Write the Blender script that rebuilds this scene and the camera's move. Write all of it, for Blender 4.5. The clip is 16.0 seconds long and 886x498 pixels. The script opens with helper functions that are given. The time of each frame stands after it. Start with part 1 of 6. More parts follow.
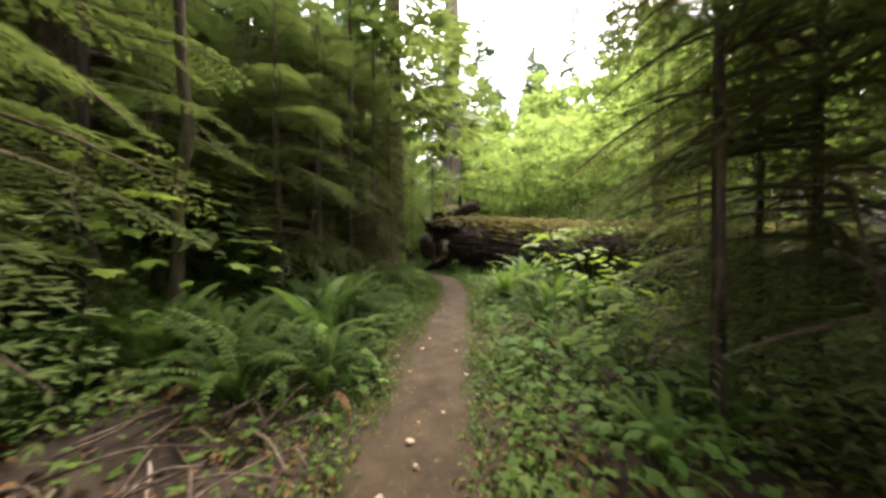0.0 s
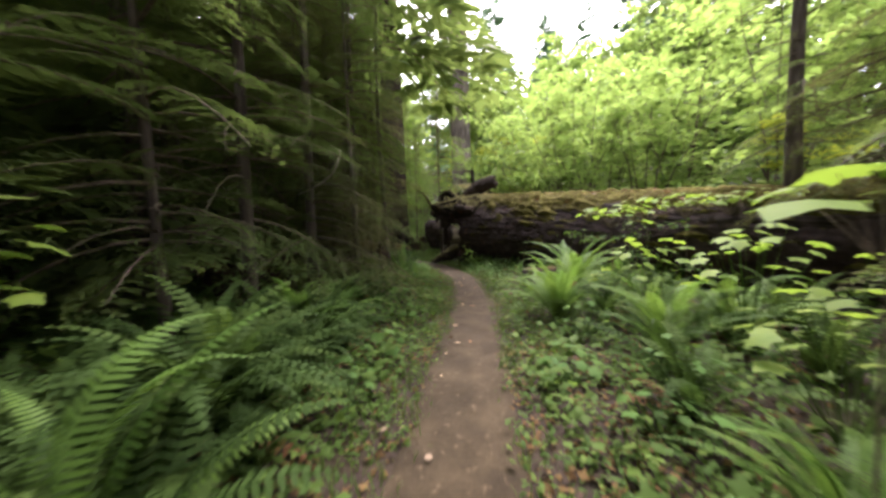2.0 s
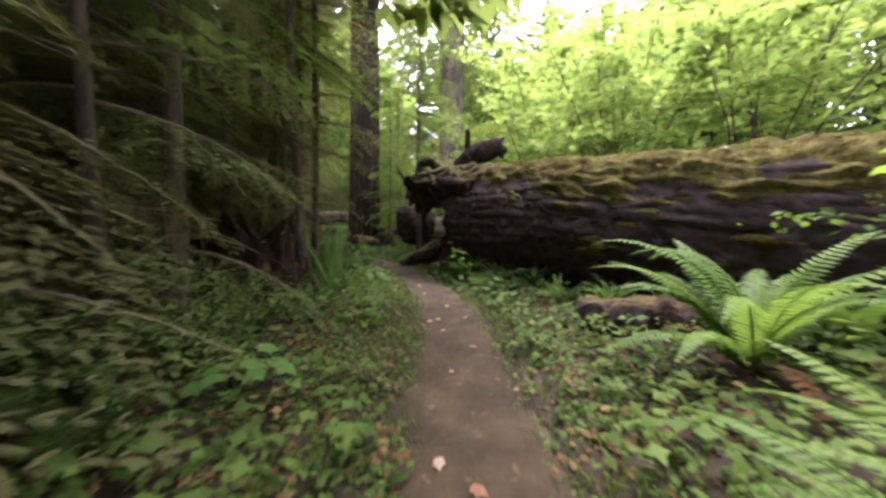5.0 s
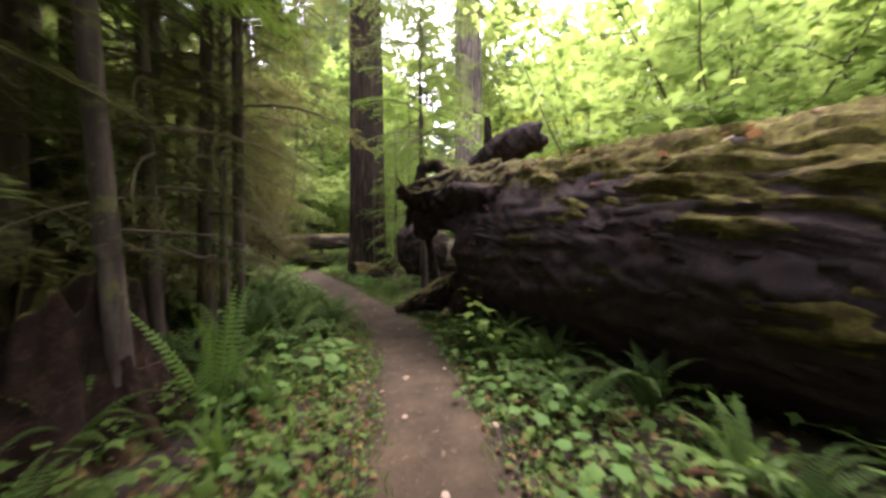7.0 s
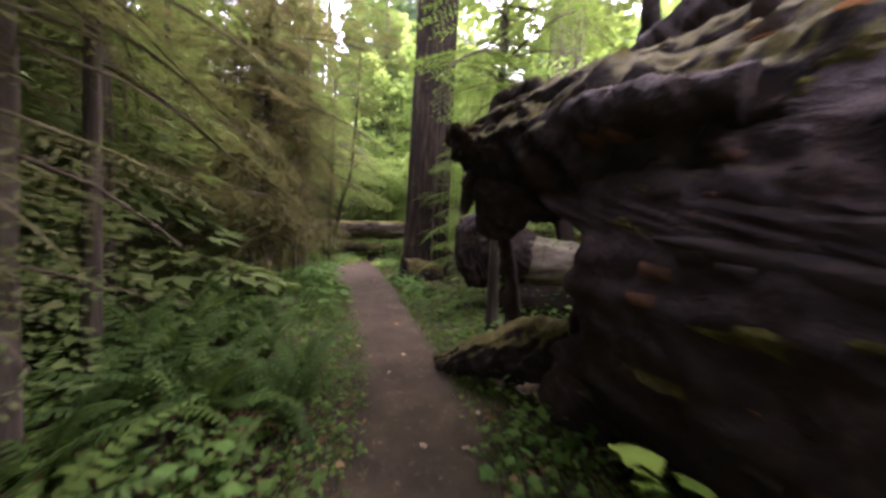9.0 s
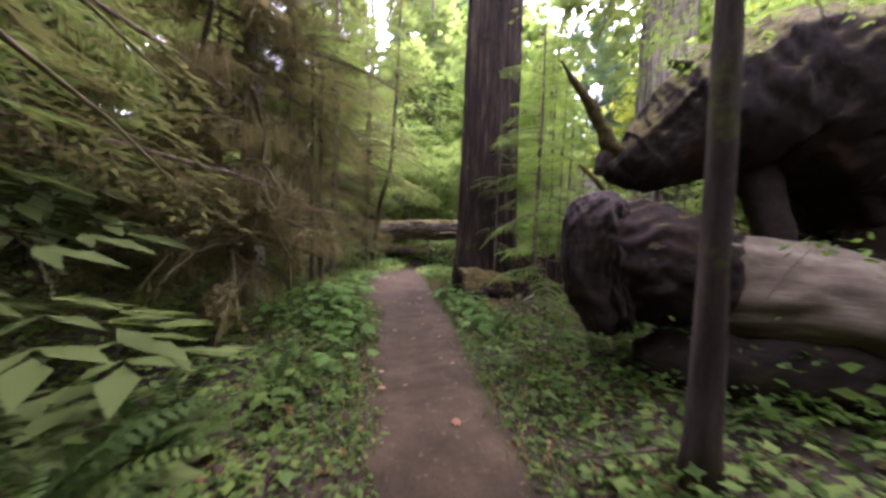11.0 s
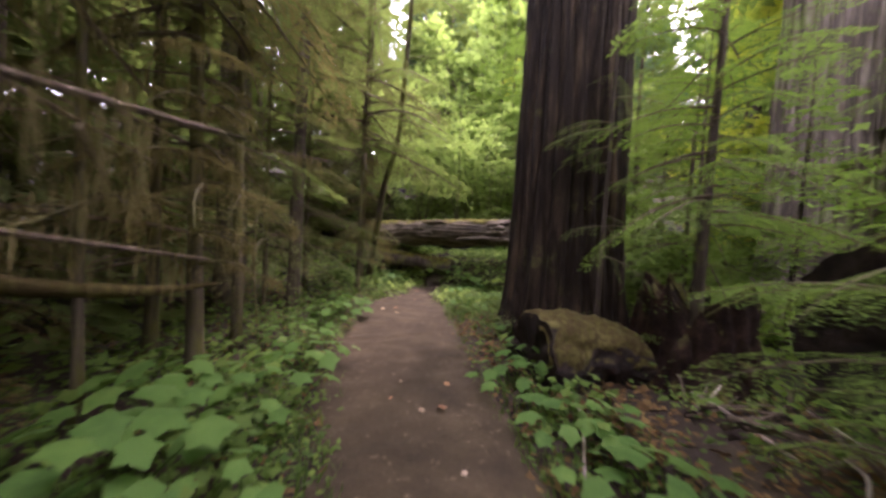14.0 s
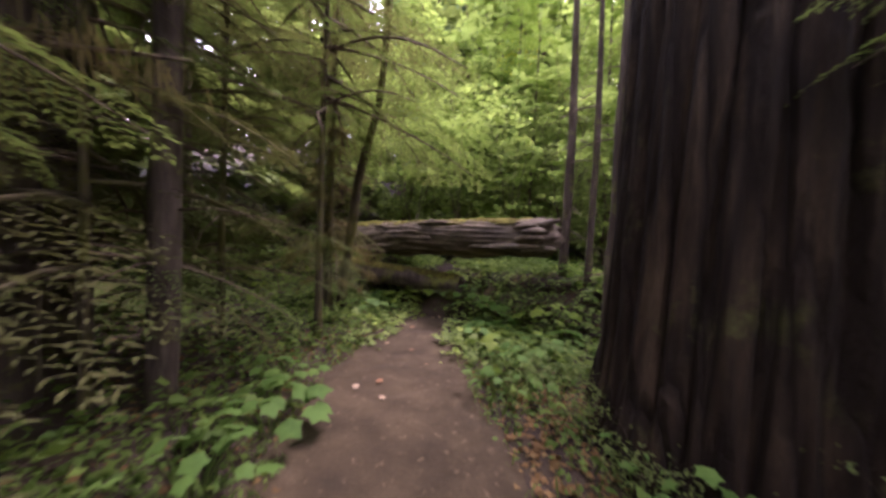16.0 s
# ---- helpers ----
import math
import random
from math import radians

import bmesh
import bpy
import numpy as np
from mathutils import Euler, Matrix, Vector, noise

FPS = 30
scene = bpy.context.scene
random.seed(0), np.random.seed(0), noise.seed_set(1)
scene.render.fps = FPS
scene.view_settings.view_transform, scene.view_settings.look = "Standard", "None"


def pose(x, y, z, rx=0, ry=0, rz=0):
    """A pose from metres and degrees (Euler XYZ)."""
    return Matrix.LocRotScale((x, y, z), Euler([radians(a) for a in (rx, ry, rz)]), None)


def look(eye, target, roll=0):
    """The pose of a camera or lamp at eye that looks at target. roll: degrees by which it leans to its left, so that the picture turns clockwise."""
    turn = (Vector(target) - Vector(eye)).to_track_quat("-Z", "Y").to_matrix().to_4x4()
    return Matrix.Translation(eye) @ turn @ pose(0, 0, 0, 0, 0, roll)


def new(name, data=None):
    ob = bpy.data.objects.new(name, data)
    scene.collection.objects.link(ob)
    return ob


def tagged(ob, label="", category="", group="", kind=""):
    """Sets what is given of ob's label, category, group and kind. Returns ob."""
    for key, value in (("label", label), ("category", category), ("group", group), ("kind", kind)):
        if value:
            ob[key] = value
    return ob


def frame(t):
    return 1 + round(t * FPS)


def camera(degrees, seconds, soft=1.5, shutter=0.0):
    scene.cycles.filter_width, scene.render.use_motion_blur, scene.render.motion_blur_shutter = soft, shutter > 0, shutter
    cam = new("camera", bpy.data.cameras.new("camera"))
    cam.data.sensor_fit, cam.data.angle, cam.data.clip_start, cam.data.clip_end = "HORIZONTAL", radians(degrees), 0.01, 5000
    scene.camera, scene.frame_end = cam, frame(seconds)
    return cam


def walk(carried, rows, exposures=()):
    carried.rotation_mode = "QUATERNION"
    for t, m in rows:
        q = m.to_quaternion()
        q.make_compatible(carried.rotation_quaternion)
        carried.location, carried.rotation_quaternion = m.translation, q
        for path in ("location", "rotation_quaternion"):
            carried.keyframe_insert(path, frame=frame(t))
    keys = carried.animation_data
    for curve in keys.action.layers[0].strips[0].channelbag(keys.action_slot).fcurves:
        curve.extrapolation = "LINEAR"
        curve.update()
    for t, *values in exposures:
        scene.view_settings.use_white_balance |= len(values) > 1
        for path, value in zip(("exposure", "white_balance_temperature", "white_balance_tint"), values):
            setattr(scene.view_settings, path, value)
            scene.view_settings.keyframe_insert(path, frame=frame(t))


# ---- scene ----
cam = camera(109.7, 16.0, soft=3.0, shutter=0.5)
PATH = [
    (0, (0.022, 0.121, 1.53), (0.009, 2.12, 1.478), -0.3),
    (0.5, (-0.069, 0.852, 1.486), (-0.054, 2.85, 1.394), -0.2),
    (1, (-0.099, 1.553, 1.486), (-0.078, 3.548, 1.343), -0.6),
    (1.5, (-0.07, 2.311, 1.479), (-0.092, 4.303, 1.304), -2.0),
    (2, (-0.01, 3.035, 1.444), (-0.088, 5.029, 1.315), -2.0),
    (2.5, (0.014, 3.726, 1.472), (-0.068, 5.721, 1.36), -1.4),
    (3, (0.056, 4.406, 1.428), (0.091, 6.404, 1.342), 0.1),
    (3.2, (0.083, 4.684, 1.404), (0.161, 6.68, 1.305), 0.0),
    (5.3, (0.077, 7.802, 1.171), (0.093, 9.797, 1.02), 1.1),
    (5.5, (0.129, 8.076, 1.208), (0.136, 10.071, 1.06), 0.3),
    (6, (0.218, 8.767, 1.296), (0.22, 10.764, 1.177), 0.1),
    (6.5, (0.271, 9.45, 1.386), (0.208, 11.448, 1.328), 0.5),
    (7, (0.297, 10.111, 1.42), (0.177, 12.107, 1.376), -0.3),
    (7.5, (0.3, 10.804, 1.405), (0.131, 12.796, 1.35), -1.0),
    (8, (0.243, 11.511, 1.345), (-0.023, 13.492, 1.283), 1.4),
    (8.5, (0.158, 12.312, 1.441), (-0.268, 14.264, 1.343), 2.7),
    (9, (-0.05, 13.039, 1.502), (-0.618, 14.954, 1.398), 3.0),
    (9.5, (-0.269, 13.7, 1.569), (-0.99, 15.562, 1.446), 1.1),
    (9.7, (-0.385, 13.98, 1.613), (-1.177, 15.811, 1.48), 0.8),
    (11.8, (-1.789, 16.191, 1.36), (-2.675, 17.984, 1.315), 3.3),
    (12, (-1.92, 16.413, 1.356), (-2.827, 18.196, 1.344), 4.1),
    (12.5, (-2.207, 16.913, 1.401), (-3.151, 18.676, 1.39), 3.9),
    (13, (-2.537, 17.448, 1.397), (-3.501, 19.2, 1.361), 2.6),
    (13.5, (-2.873, 17.995, 1.373), (-3.803, 19.764, 1.311), 2.7),
    (14, (-3.228, 18.545, 1.343), (-4.144, 20.321, 1.275), 3.1),
    (14.5, (-3.618, 19.049, 1.365), (-4.536, 20.825, 1.299), 3.5),
    (15, (-4.005, 19.595, 1.413), (-4.93, 21.367, 1.334), 2.5),
    (15.5, (-4.404, 20.122, 1.428), (-5.288, 21.915, 1.358), 2.6),
    (16, (-4.745, 20.655, 1.468), (-5.573, 22.474, 1.406), 2.3),
]
walk(cam, [(t, look(e, g, r)) for t, e, g, r in PATH],
     exposures=[(0.0, 2.75, 6400, 21), (3.0, 2.95, 5800, 28), (7.0, 3.35, 5950, 36), (9.0, 3.5, 5750, 45), (12.0, 3.7, 5600, 49), (14.0, 3.4, 6000, 44), (16.0, 3.2, 5950, 50)])


# ---- light ----
world = bpy.data.worlds.new("overcast_sky")
scene.world = world
world.use_nodes = True
wn, wl = world.node_tree.nodes, world.node_tree.links
wn.clear()
sky = wn.new("ShaderNodeTexSky")
sky.sky_type = "NISHITA"
sky.sun_disc = False
sky.sun_elevation = radians(52)
sky.sun_rotation = radians(20)
sky.air_density = 1.0
sky.dust_density = 6.0
sky.ozone_density = 0.6
cloud = wn.new("ShaderNodeMix")
cloud.data_type = "RGBA"
cloud.inputs[0].default_value = 0.65
cloud.inputs[7].default_value = (9.5, 9.6, 9.4, 1)
bg = wn.new("ShaderNodeBackground")
bg.inputs["Strength"].default_value = 0.15
out = wn.new("ShaderNodeOutputWorld")
wl.new(sky.outputs["Color"], cloud.inputs[6])
wl.new(cloud.outputs[2], bg.inputs["Color"])
wl.new(bg.outputs["Background"], out.inputs["Surface"])

sun_data = bpy.data.lights.new("sun", "SUN")
sun_data.energy, sun_data.angle, sun_data.color = 1.2, radians(16), (1.0, 0.95, 0.86)
sun = new("sun", sun_data)
sun.matrix_world = look((0, 0, 40), (-7, -20, 0))


# ---- materials ----
class Mat:
    """A small helper round one node material."""

    def __init__(self, name):
        self.m = bpy.data.materials.new(name)
        self.m.use_nodes = True
        self.n, self.l = self.m.node_tree.nodes, self.m.node_tree.links
        self.n.clear()
        self.out = self.n.new("ShaderNodeOutputMaterial")

    def add(self, kind, **values):
        nd = self.n.new("ShaderNode" + kind)
        for key, v in values.items():
            nd.inputs[key.replace("_", " ")].default_value = v
        return nd

    def link(self, a, b):
        self.l.new(a, b)

    def noise(self, scale, detail=6, rough=0.6, stretch=(1, 1, 1), coords="Object"):
        tc = self.n.new("ShaderNodeTexCoord")
        mp = self.n.new("ShaderNodeMapping")
        mp.inputs["Scale"].default_value = stretch
        nz = self.add("TexNoise", Scale=scale, Detail=detail, Roughness=rough)
        self.link(tc.outputs[coords], mp.inputs["Vector"])
        self.link(mp.outputs["Vector"], nz.inputs["Vector"])
        return nz.outputs["Fac"]

    def ramp(self, fac, stops):
        r = self.n.new("ShaderNodeValToRGB")
        while len(r.color_ramp.elements) < len(stops):
            r.color_ramp.elements.new(0.5)
        for e, (p, c) in zip(r.color_ramp.elements, stops):
            e.position, e.color = p, (*c, 1)
        self.link(fac, r.inputs["Fac"])
        return r.outputs["Color"]

    def mix(self, fac, a, b, mode="MIX"):
        x = self.n.new("ShaderNodeMix")
        x.data_type, x.blend_type = "RGBA", mode
        for v, key in ((fac, 0), (a, 6), (b, 7)):
            if hasattr(v, "is_linked"):
                self.link(v, x.inputs[key])
            else:
                x.inputs[key].default_value = v if key == 0 else (*v, 1)
        return x.outputs[2]

    def bump(self, fac, strength, distance):
        b = self.add("Bump", Strength=strength, Distance=distance)
        self.link(fac, b.inputs["Height"])
        return b.outputs["Normal"]

    def surface(self, colour, rough=0.8, normal=None, spec=0.3):
        p = self.add("BsdfPrincipled", Roughness=rough)
        p.inputs["Specular IOR Level"].default_value = spec
        if hasattr(colour, "is_linked"):
            self.link(colour, p.inputs["Base Color"])
        else:
            p.inputs["Base Color"].default_value = (*colour, 1)
        if normal:
            self.link(normal, p.inputs["Normal"])
        self.link(p.outputs[0], self.out.inputs["Surface"])
        return p


def leaf_material(name, a, b, c, through_light=0.35, rough=0.5, spec=0.3, per="island"):
    """A leaf that lets light through; a, b, c: colours met from leaf to leaf."""
    k = Mat(name)
    a, b, c = [(r_, g_, b_ + 0.06 * g_) for r_, g_, b_ in (a, b, c)]
    if per == "island":
        rnd = k.n.new("ShaderNodeNewGeometry").outputs["Random Per Island"]
    else:
        rnd = k.n.new("ShaderNodeObjectInfo").outputs["Random"]
    col = k.ramp(rnd, [(0.0, a), (0.55, b), (1.0, c)])
    blotch = k.noise(2.2, 3, 0.6)
    col = k.mix(k.ramp(blotch, [(0.35, (0, 0, 0)), (0.7, (1, 1, 1))]), col, b)
    p = k.surface(col, rough, None, spec)
    tr = k.n.new("ShaderNodeBsdfTranslucent")
    warm = k.mix(0.5, col, (1.0, 1.0, 0.5), "MULTIPLY")
    bright = k.mix(1.0, warm, (1.5, 1.5, 1.5), "MULTIPLY")
    k.link(bright, tr.inputs["Color"])
    ms = k.add("MixShader", Fac=through_light)
    k.link(p.outputs[0], ms.inputs[1])
    k.link(tr.outputs[0], ms.inputs[2])
    k.link(ms.outputs[0], k.out.inputs["Surface"])
    return k.m


def bark_material(name, dark, mid, light, moss=0.0, scale=5.0, stretch=(1, 1, 0.16), moss_col=(0.13, 0.14, 0.03), depth=0.03, shaded_cracks=0.0):
    k = Mat(name)
    ridge = k.noise(scale, 8, 0.62, stretch)
    fine = k.noise(scale * 7, 6, 0.7, stretch)
    col = k.ramp(ridge, [(0.3, dark), (0.5, mid), (0.72, light)])
    col = k.mix(k.ramp(fine, [(0.3, (0.35, 0.35, 0.35)), (0.7, (0, 0, 0))]), col, dark)
    if moss > 0:
        mf = k.noise(1.7, 7, 0.7)
        col = k.mix(k.ramp(mf, [(0.62 - 0.3 * moss, (0, 0, 0)), (0.72 - 0.3 * moss, (1, 1, 1))]), col, moss_col)
    both = k.mix(0.35, ridge, fine)
    if shaded_cracks > 0:
        tc, mp = k.n.new("ShaderNodeTexCoord"), k.n.new("ShaderNodeMapping")
        mp.inputs["Scale"].default_value = (1, 1, 0.07)
        vo = k.n.new("ShaderNodeTexVoronoi")
        vo.feature = "DISTANCE_TO_EDGE"
        vo.inputs["Scale"].default_value = shaded_cracks
        bend = k.mix(0.09, tc.outputs["Object"], k.noise(3.0, 4, 0.6, (1, 1, 0.6)), "ADD")
        k.link(bend, mp.inputs["Vector"])
        k.link(mp.outputs["Vector"], vo.inputs["Vector"])
        # the furrows' shade is put into the colour: plate edges turn darker
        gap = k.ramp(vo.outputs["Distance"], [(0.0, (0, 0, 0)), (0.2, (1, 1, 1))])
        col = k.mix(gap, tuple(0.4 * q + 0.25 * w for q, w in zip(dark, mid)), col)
        both = k.mix(0.5, both, gap)
    k.surface(col, 0.9, k.bump(both, 0.9, depth), 0.15)
    return k.m


def moss_material(name, a, b, c):
    k = Mat(name)
    big = k.noise(3.2, 6, 0.65)
    fine = k.noise(60, 5, 0.7)
    col = k.ramp(big, [(0.3, a), (0.5, b), (0.7, c)])
    col = k.mix(k.ramp(fine, [(0.35, (0.6, 0.6, 0.6)), (0.65, (0, 0, 0))]), col, tuple(0.4 * v for v in a))
    mid = k.noise(16, 6, 0.7)
    col = k.mix(k.ramp(mid, [(0.42, (0.75, 0.75, 0.75)), (0.58, (0, 0, 0))]), col, (0.045, 0.028, 0.014))
    k.surface(col, 0.95, k.bump(k.mix(0.5, mid, fine), 1.0, 0.04), 0.05)
    return k.m


def soil_material(name, a, b, c, scale=2.0, litter=(0.2, 0.12, 0.06), amount=0.45):
    k = Mat(name)
    big = k.noise(scale, 6, 0.6)
    fine = k.noise(45, 7, 0.75)
    mid = k.noise(14, 5, 0.6)
    col = k.ramp(big, [(0.3, a), (0.5, b), (0.7, c)])
    col = k.mix(k.ramp(mid, [(0.6, (0, 0, 0)), (0.68, (amount, amount, amount))]), col, litter)
    col = k.mix(k.ramp(fine, [(0.3, (0.5, 0.5, 0.5)), (0.6, (0, 0, 0))]), col, tuple(0.45 * v for v in a))
    k.surface(col, 0.92, k.bump(k.mix(0.6, mid, fine), 0.9, 0.02), 0.2)
    return k.m


def wood_material(name, a, b, c, stretch=(0.08, 1, 1)):
    k = Mat(name)
    grain = k.noise(9, 8, 0.65, stretch)
    blot = k.noise(1.6, 5, 0.6)
    col = k.ramp(grain, [(0.32, a), (0.5, b), (0.7, c)])
    col = k.mix(k.ramp(blot, [(0.45, (0, 0, 0)), (0.7, (0.6, 0.6, 0.6))]), col, tuple(0.5 * v for v in a))
    k.surface(col, 0.85, k.bump(grain, 0.8, 0.02), 0.2)
    return k.m


M_FERN = leaf_material("fern_green", (0.022, 0.042, 0.007), (0.037, 0.065, 0.009), (0.068, 0.104, 0.013), 0.36, 0.7, 0.08, "object")
M_FERN_DEAD = leaf_material("fern_dead", (0.16, 0.08, 0.03), (0.12, 0.06, 0.025), (0.2, 0.12, 0.05), 0.2, 0.8, 0.1)
M_NEEDLE = leaf_material("hemlock_needles", (0.062, 0.09, 0.02), (0.085, 0.115, 0.025), (0.112, 0.142, 0.031), 0.46, 0.7, 0.12)
M_NEEDLE_LIGHT = leaf_material("young_needles", (0.075, 0.13, 0.014), (0.11, 0.17, 0.018), (0.145, 0.2, 0.024), 0.48, 0.65, 0.15)
M_NEEDLE_OLIVE = leaf_material("olive_needles", (0.05, 0.056, 0.018), (0.073, 0.076, 0.023), (0.1, 0.1, 0.032), 0.42, 0.8, 0.08)
M_NEEDLE_MOSSY = leaf_material("mossy_needles", (0.085, 0.07, 0.027), (0.115, 0.094, 0.035), (0.15, 0.122, 0.047), 0.45, 0.9, 0.05)
M_FAR_NEEDLE = leaf_material("distant_needles", (0.05, 0.09, 0.04), (0.08, 0.13, 0.06), (0.11, 0.16, 0.08), 0.25, 0.7)
M_MAPLE = leaf_material("maple_leaves", (0.115, 0.17, 0.034), (0.155, 0.215, 0.045), (0.2, 0.26, 0.06), 0.62, 0.6, 0.15)
M_MAPLE_YELLOW = leaf_material("yellowing_leaves", (0.2, 0.26, 0.014), (0.28, 0.31, 0.017), (0.36, 0.34, 0.02), 0.58, 0.6, 0.15)
M_HERB = leaf_material("herb_leaves", (0.034, 0.068, 0.01), (0.06, 0.102, 0.013), (0.12, 0.17, 0.021), 0.42, 0.65, 0.1)
M_BROAD = leaf_material("broad_leaves", (0.042, 0.08, 0.012), (0.073, 0.118, 0.016), (0.12, 0.178, 0.023), 0.42, 0.65, 0.1)
M_LITTER = leaf_material("fallen_leaves", (0.06, 0.034, 0.012), (0.105, 0.062, 0.02), (0.19, 0.125, 0.042), 0.12, 0.85, 0.1)
M_CRUMB = leaf_material("bark_crumbs", (0.03, 0.018, 0.01), (0.06, 0.035, 0.02), (0.12, 0.07, 0.038), 0.1, 0.9, 0.1)
M_BARK = bark_material("hemlock_bark", (0.025, 0.018, 0.014), (0.075, 0.056, 0.042), (0.15, 0.12, 0.092), 0.25, 9)
M_BARK_MOSSY = bark_material("mossy_bark", (0.025, 0.02, 0.014), (0.08, 0.062, 0.04), (0.15, 0.12, 0.078), 0.55, 9, moss_col=(0.085, 0.08, 0.022))
M_BARK_PALE = bark_material("pale_bark", (0.07, 0.066, 0.05), (0.17, 0.162, 0.125), (0.30, 0.28, 0.23), 0.5, 7, (1, 1, 0.25), moss_col=(0.12, 0.135, 0.05))
M_BARK_RED = bark_material("furrowed_red_bark", (0.006, 0.004, 0.0026), (0.032, 0.021, 0.0118), (0.08, 0.054, 0.03), 0.12, 6, (1, 1, 0.2), depth=0.06, shaded_cracks=6.5, moss_col=(0.07, 0.075, 0.02))
M_BARK_GREY = bark_material("grey_brown_bark", (0.07, 0.055, 0.043), (0.17, 0.135, 0.107), (0.28, 0.23, 0.185), 0.2, 6, (1, 1, 0.2), depth=0.05, shaded_cracks=5.5, moss_col=(0.11, 0.12, 0.045))
M_LOG = bark_material("rotten_log_bark", (0.013, 0.01, 0.009), (0.03, 0.021, 0.017), (0.065, 0.045, 0.035), 0.05, 6, (0.12, 1, 1), moss_col=(0.05, 0.045, 0.015))


def overgrown_material(name, dark, mid, light, moss_a, moss_b, level=0.35, scale=6.0, stretch=(1, 1, 1)):
    """Rotten bark with moss wherever it faces up enough to hold it."""
    k = Mat(name)
    ridge, fine = k.noise(scale, 8, 0.65, stretch), k.noise(scale * 8, 6, 0.72)
    bark = k.ramp(ridge, [(0.3, dark), (0.52, mid), (0.72, light)])
    bark = k.mix(k.ramp(fine, [(0.3, (0.6, 0.6, 0.6)), (0.65, (0, 0, 0))]), bark, dark)
    bark = k.mix(k.ramp(k.noise(1.9, 7, 0.7), [(0.55, (0, 0, 0)), (0.75, (0.6, 0.6, 0.6))]), bark, (0.085, 0.04, 0.018))
    moss = k.ramp(k.noise(14, 6, 0.7), [(0.35, moss_a), (0.65, moss_b)])
    xyz = k.n.new("ShaderNodeSeparateXYZ")
    k.link(k.n.new("ShaderNodeNewGeometry").outputs["Normal"], xyz.inputs[0])
    add = k.n.new("ShaderNodeMath")
    add.operation = "ADD"
    k.link(xyz.outputs["Z"], add.inputs[0])
    k.link(k.noise(5, 7, 0.75), add.inputs[1])
    half = k.n.new("ShaderNodeMath")
    half.operation = "MULTIPLY"
    half.inputs[1].default_value = 0.5
    k.link(add.outputs[0], half.inputs[0])
    cover = k.ramp(half.outputs[0], [(0.5 * level + 0.18, (0, 0, 0)), (0.5 * level + 0.28, (1, 1, 1))])
    k.surface(k.mix(cover, bark, moss), 0.93, k.bump(k.mix(0.45, ridge, fine), 1.0, 0.05), 0.12)
    return k.m


M_OVERGROWN = overgrown_material("overgrown_rotten_bark", (0.024, 0.017, 0.0155), (0.048, 0.034, 0.029), (0.092, 0.062, 0.048), (0.05, 0.04, 0.012), (0.13, 0.10, 0.03), 0.94)
M_LOG_FACE = overgrown_material("mossy_log_bark", (0.024, 0.017, 0.0165), (0.046, 0.032, 0.029), (0.088, 0.058, 0.047), (0.035, 0.028, 0.014), (0.08, 0.064, 0.025), 0.82, 7.0)
M_MOSSY_ROOT = overgrown_material("mossy_rotten_bark", (0.013, 0.01, 0.009), (0.03, 0.022, 0.018), (0.065, 0.045, 0.035), (0.045, 0.038, 0.013), (0.125, 0.107, 0.03), 0.5)
M_STUMP = overgrown_material("rotten_stump_wood", (0.008, 0.005, 0.004), (0.03, 0.017, 0.011), (0.075, 0.042, 0.026), (0.05, 0.045, 0.014), (0.12, 0.11, 0.03), 0.62)
M_ROT = wood_material("red_rotten_wood", (0.028, 0.012, 0.006), (0.07, 0.03, 0.012), (0.125, 0.055, 0.022))
M_PALE_WOOD = wood_material("weathered_pale_wood", (0.075, 0.056, 0.038), (0.16, 0.122, 0.085), (0.25, 0.2, 0.145))
M_SPLIT = wood_material("weathered_split_wood", (0.035, 0.027, 0.018), (0.115, 0.09, 0.06), (0.24, 0.195, 0.135), (0.05, 1, 1))
M_CUT = wood_material("dark_cut_wood", (0.035, 0.025, 0.018), (0.075, 0.055, 0.042), (0.12, 0.09, 0.07), (1, 1, 1))
M_MOSS = moss_material("olive_moss", (0.05, 0.045, 0.012), (0.135, 0.125, 0.026), (0.24, 0.215, 0.055))
M_MOSS_BROWN = moss_material("brownish_moss", (0.05, 0.041, 0.013), (0.105, 0.09, 0.026), (0.165, 0.142, 0.045))
M_MOSS_BRIGHT = moss_material("bright_moss", (0.07, 0.06, 0.02), (0.17, 0.17, 0.03), (0.30, 0.29, 0.055))
M_MOSS_HANG = leaf_material("hanging_moss", (0.085, 0.072, 0.026), (0.125, 0.105, 0.037), (0.17, 0.142, 0.052), 0.42, 0.95, 0.05)
M_MOSS_TUFT = leaf_material("moss_tufts", (0.05, 0.045, 0.014), (0.085, 0.076, 0.022), (0.13, 0.115, 0.034), 0.3, 0.95, 0.05)
M_ROT_DARK = wood_material("dark_red_rot", (0.03, 0.013, 0.008), (0.075, 0.033, 0.019), (0.15, 0.068, 0.036), (1, 1, 0.4))
M_SOIL = soil_material("forest_floor", (0.02, 0.0135, 0.009), (0.037, 0.025, 0.017), (0.056, 0.042, 0.021), litter=(0.13, 0.078, 0.04))
M_PATH = soil_material("trodden_soil", (0.026, 0.0178, 0.0089), (0.045, 0.0315, 0.0157), (0.07, 0.05, 0.0255), 2.6, (0.145, 0.1, 0.057), 0.6)
M_TWIG = bark_material("dead_twig", (0.05, 0.035, 0.025), (0.11, 0.08, 0.055), (0.2, 0.15, 0.11), 0.2, 20)
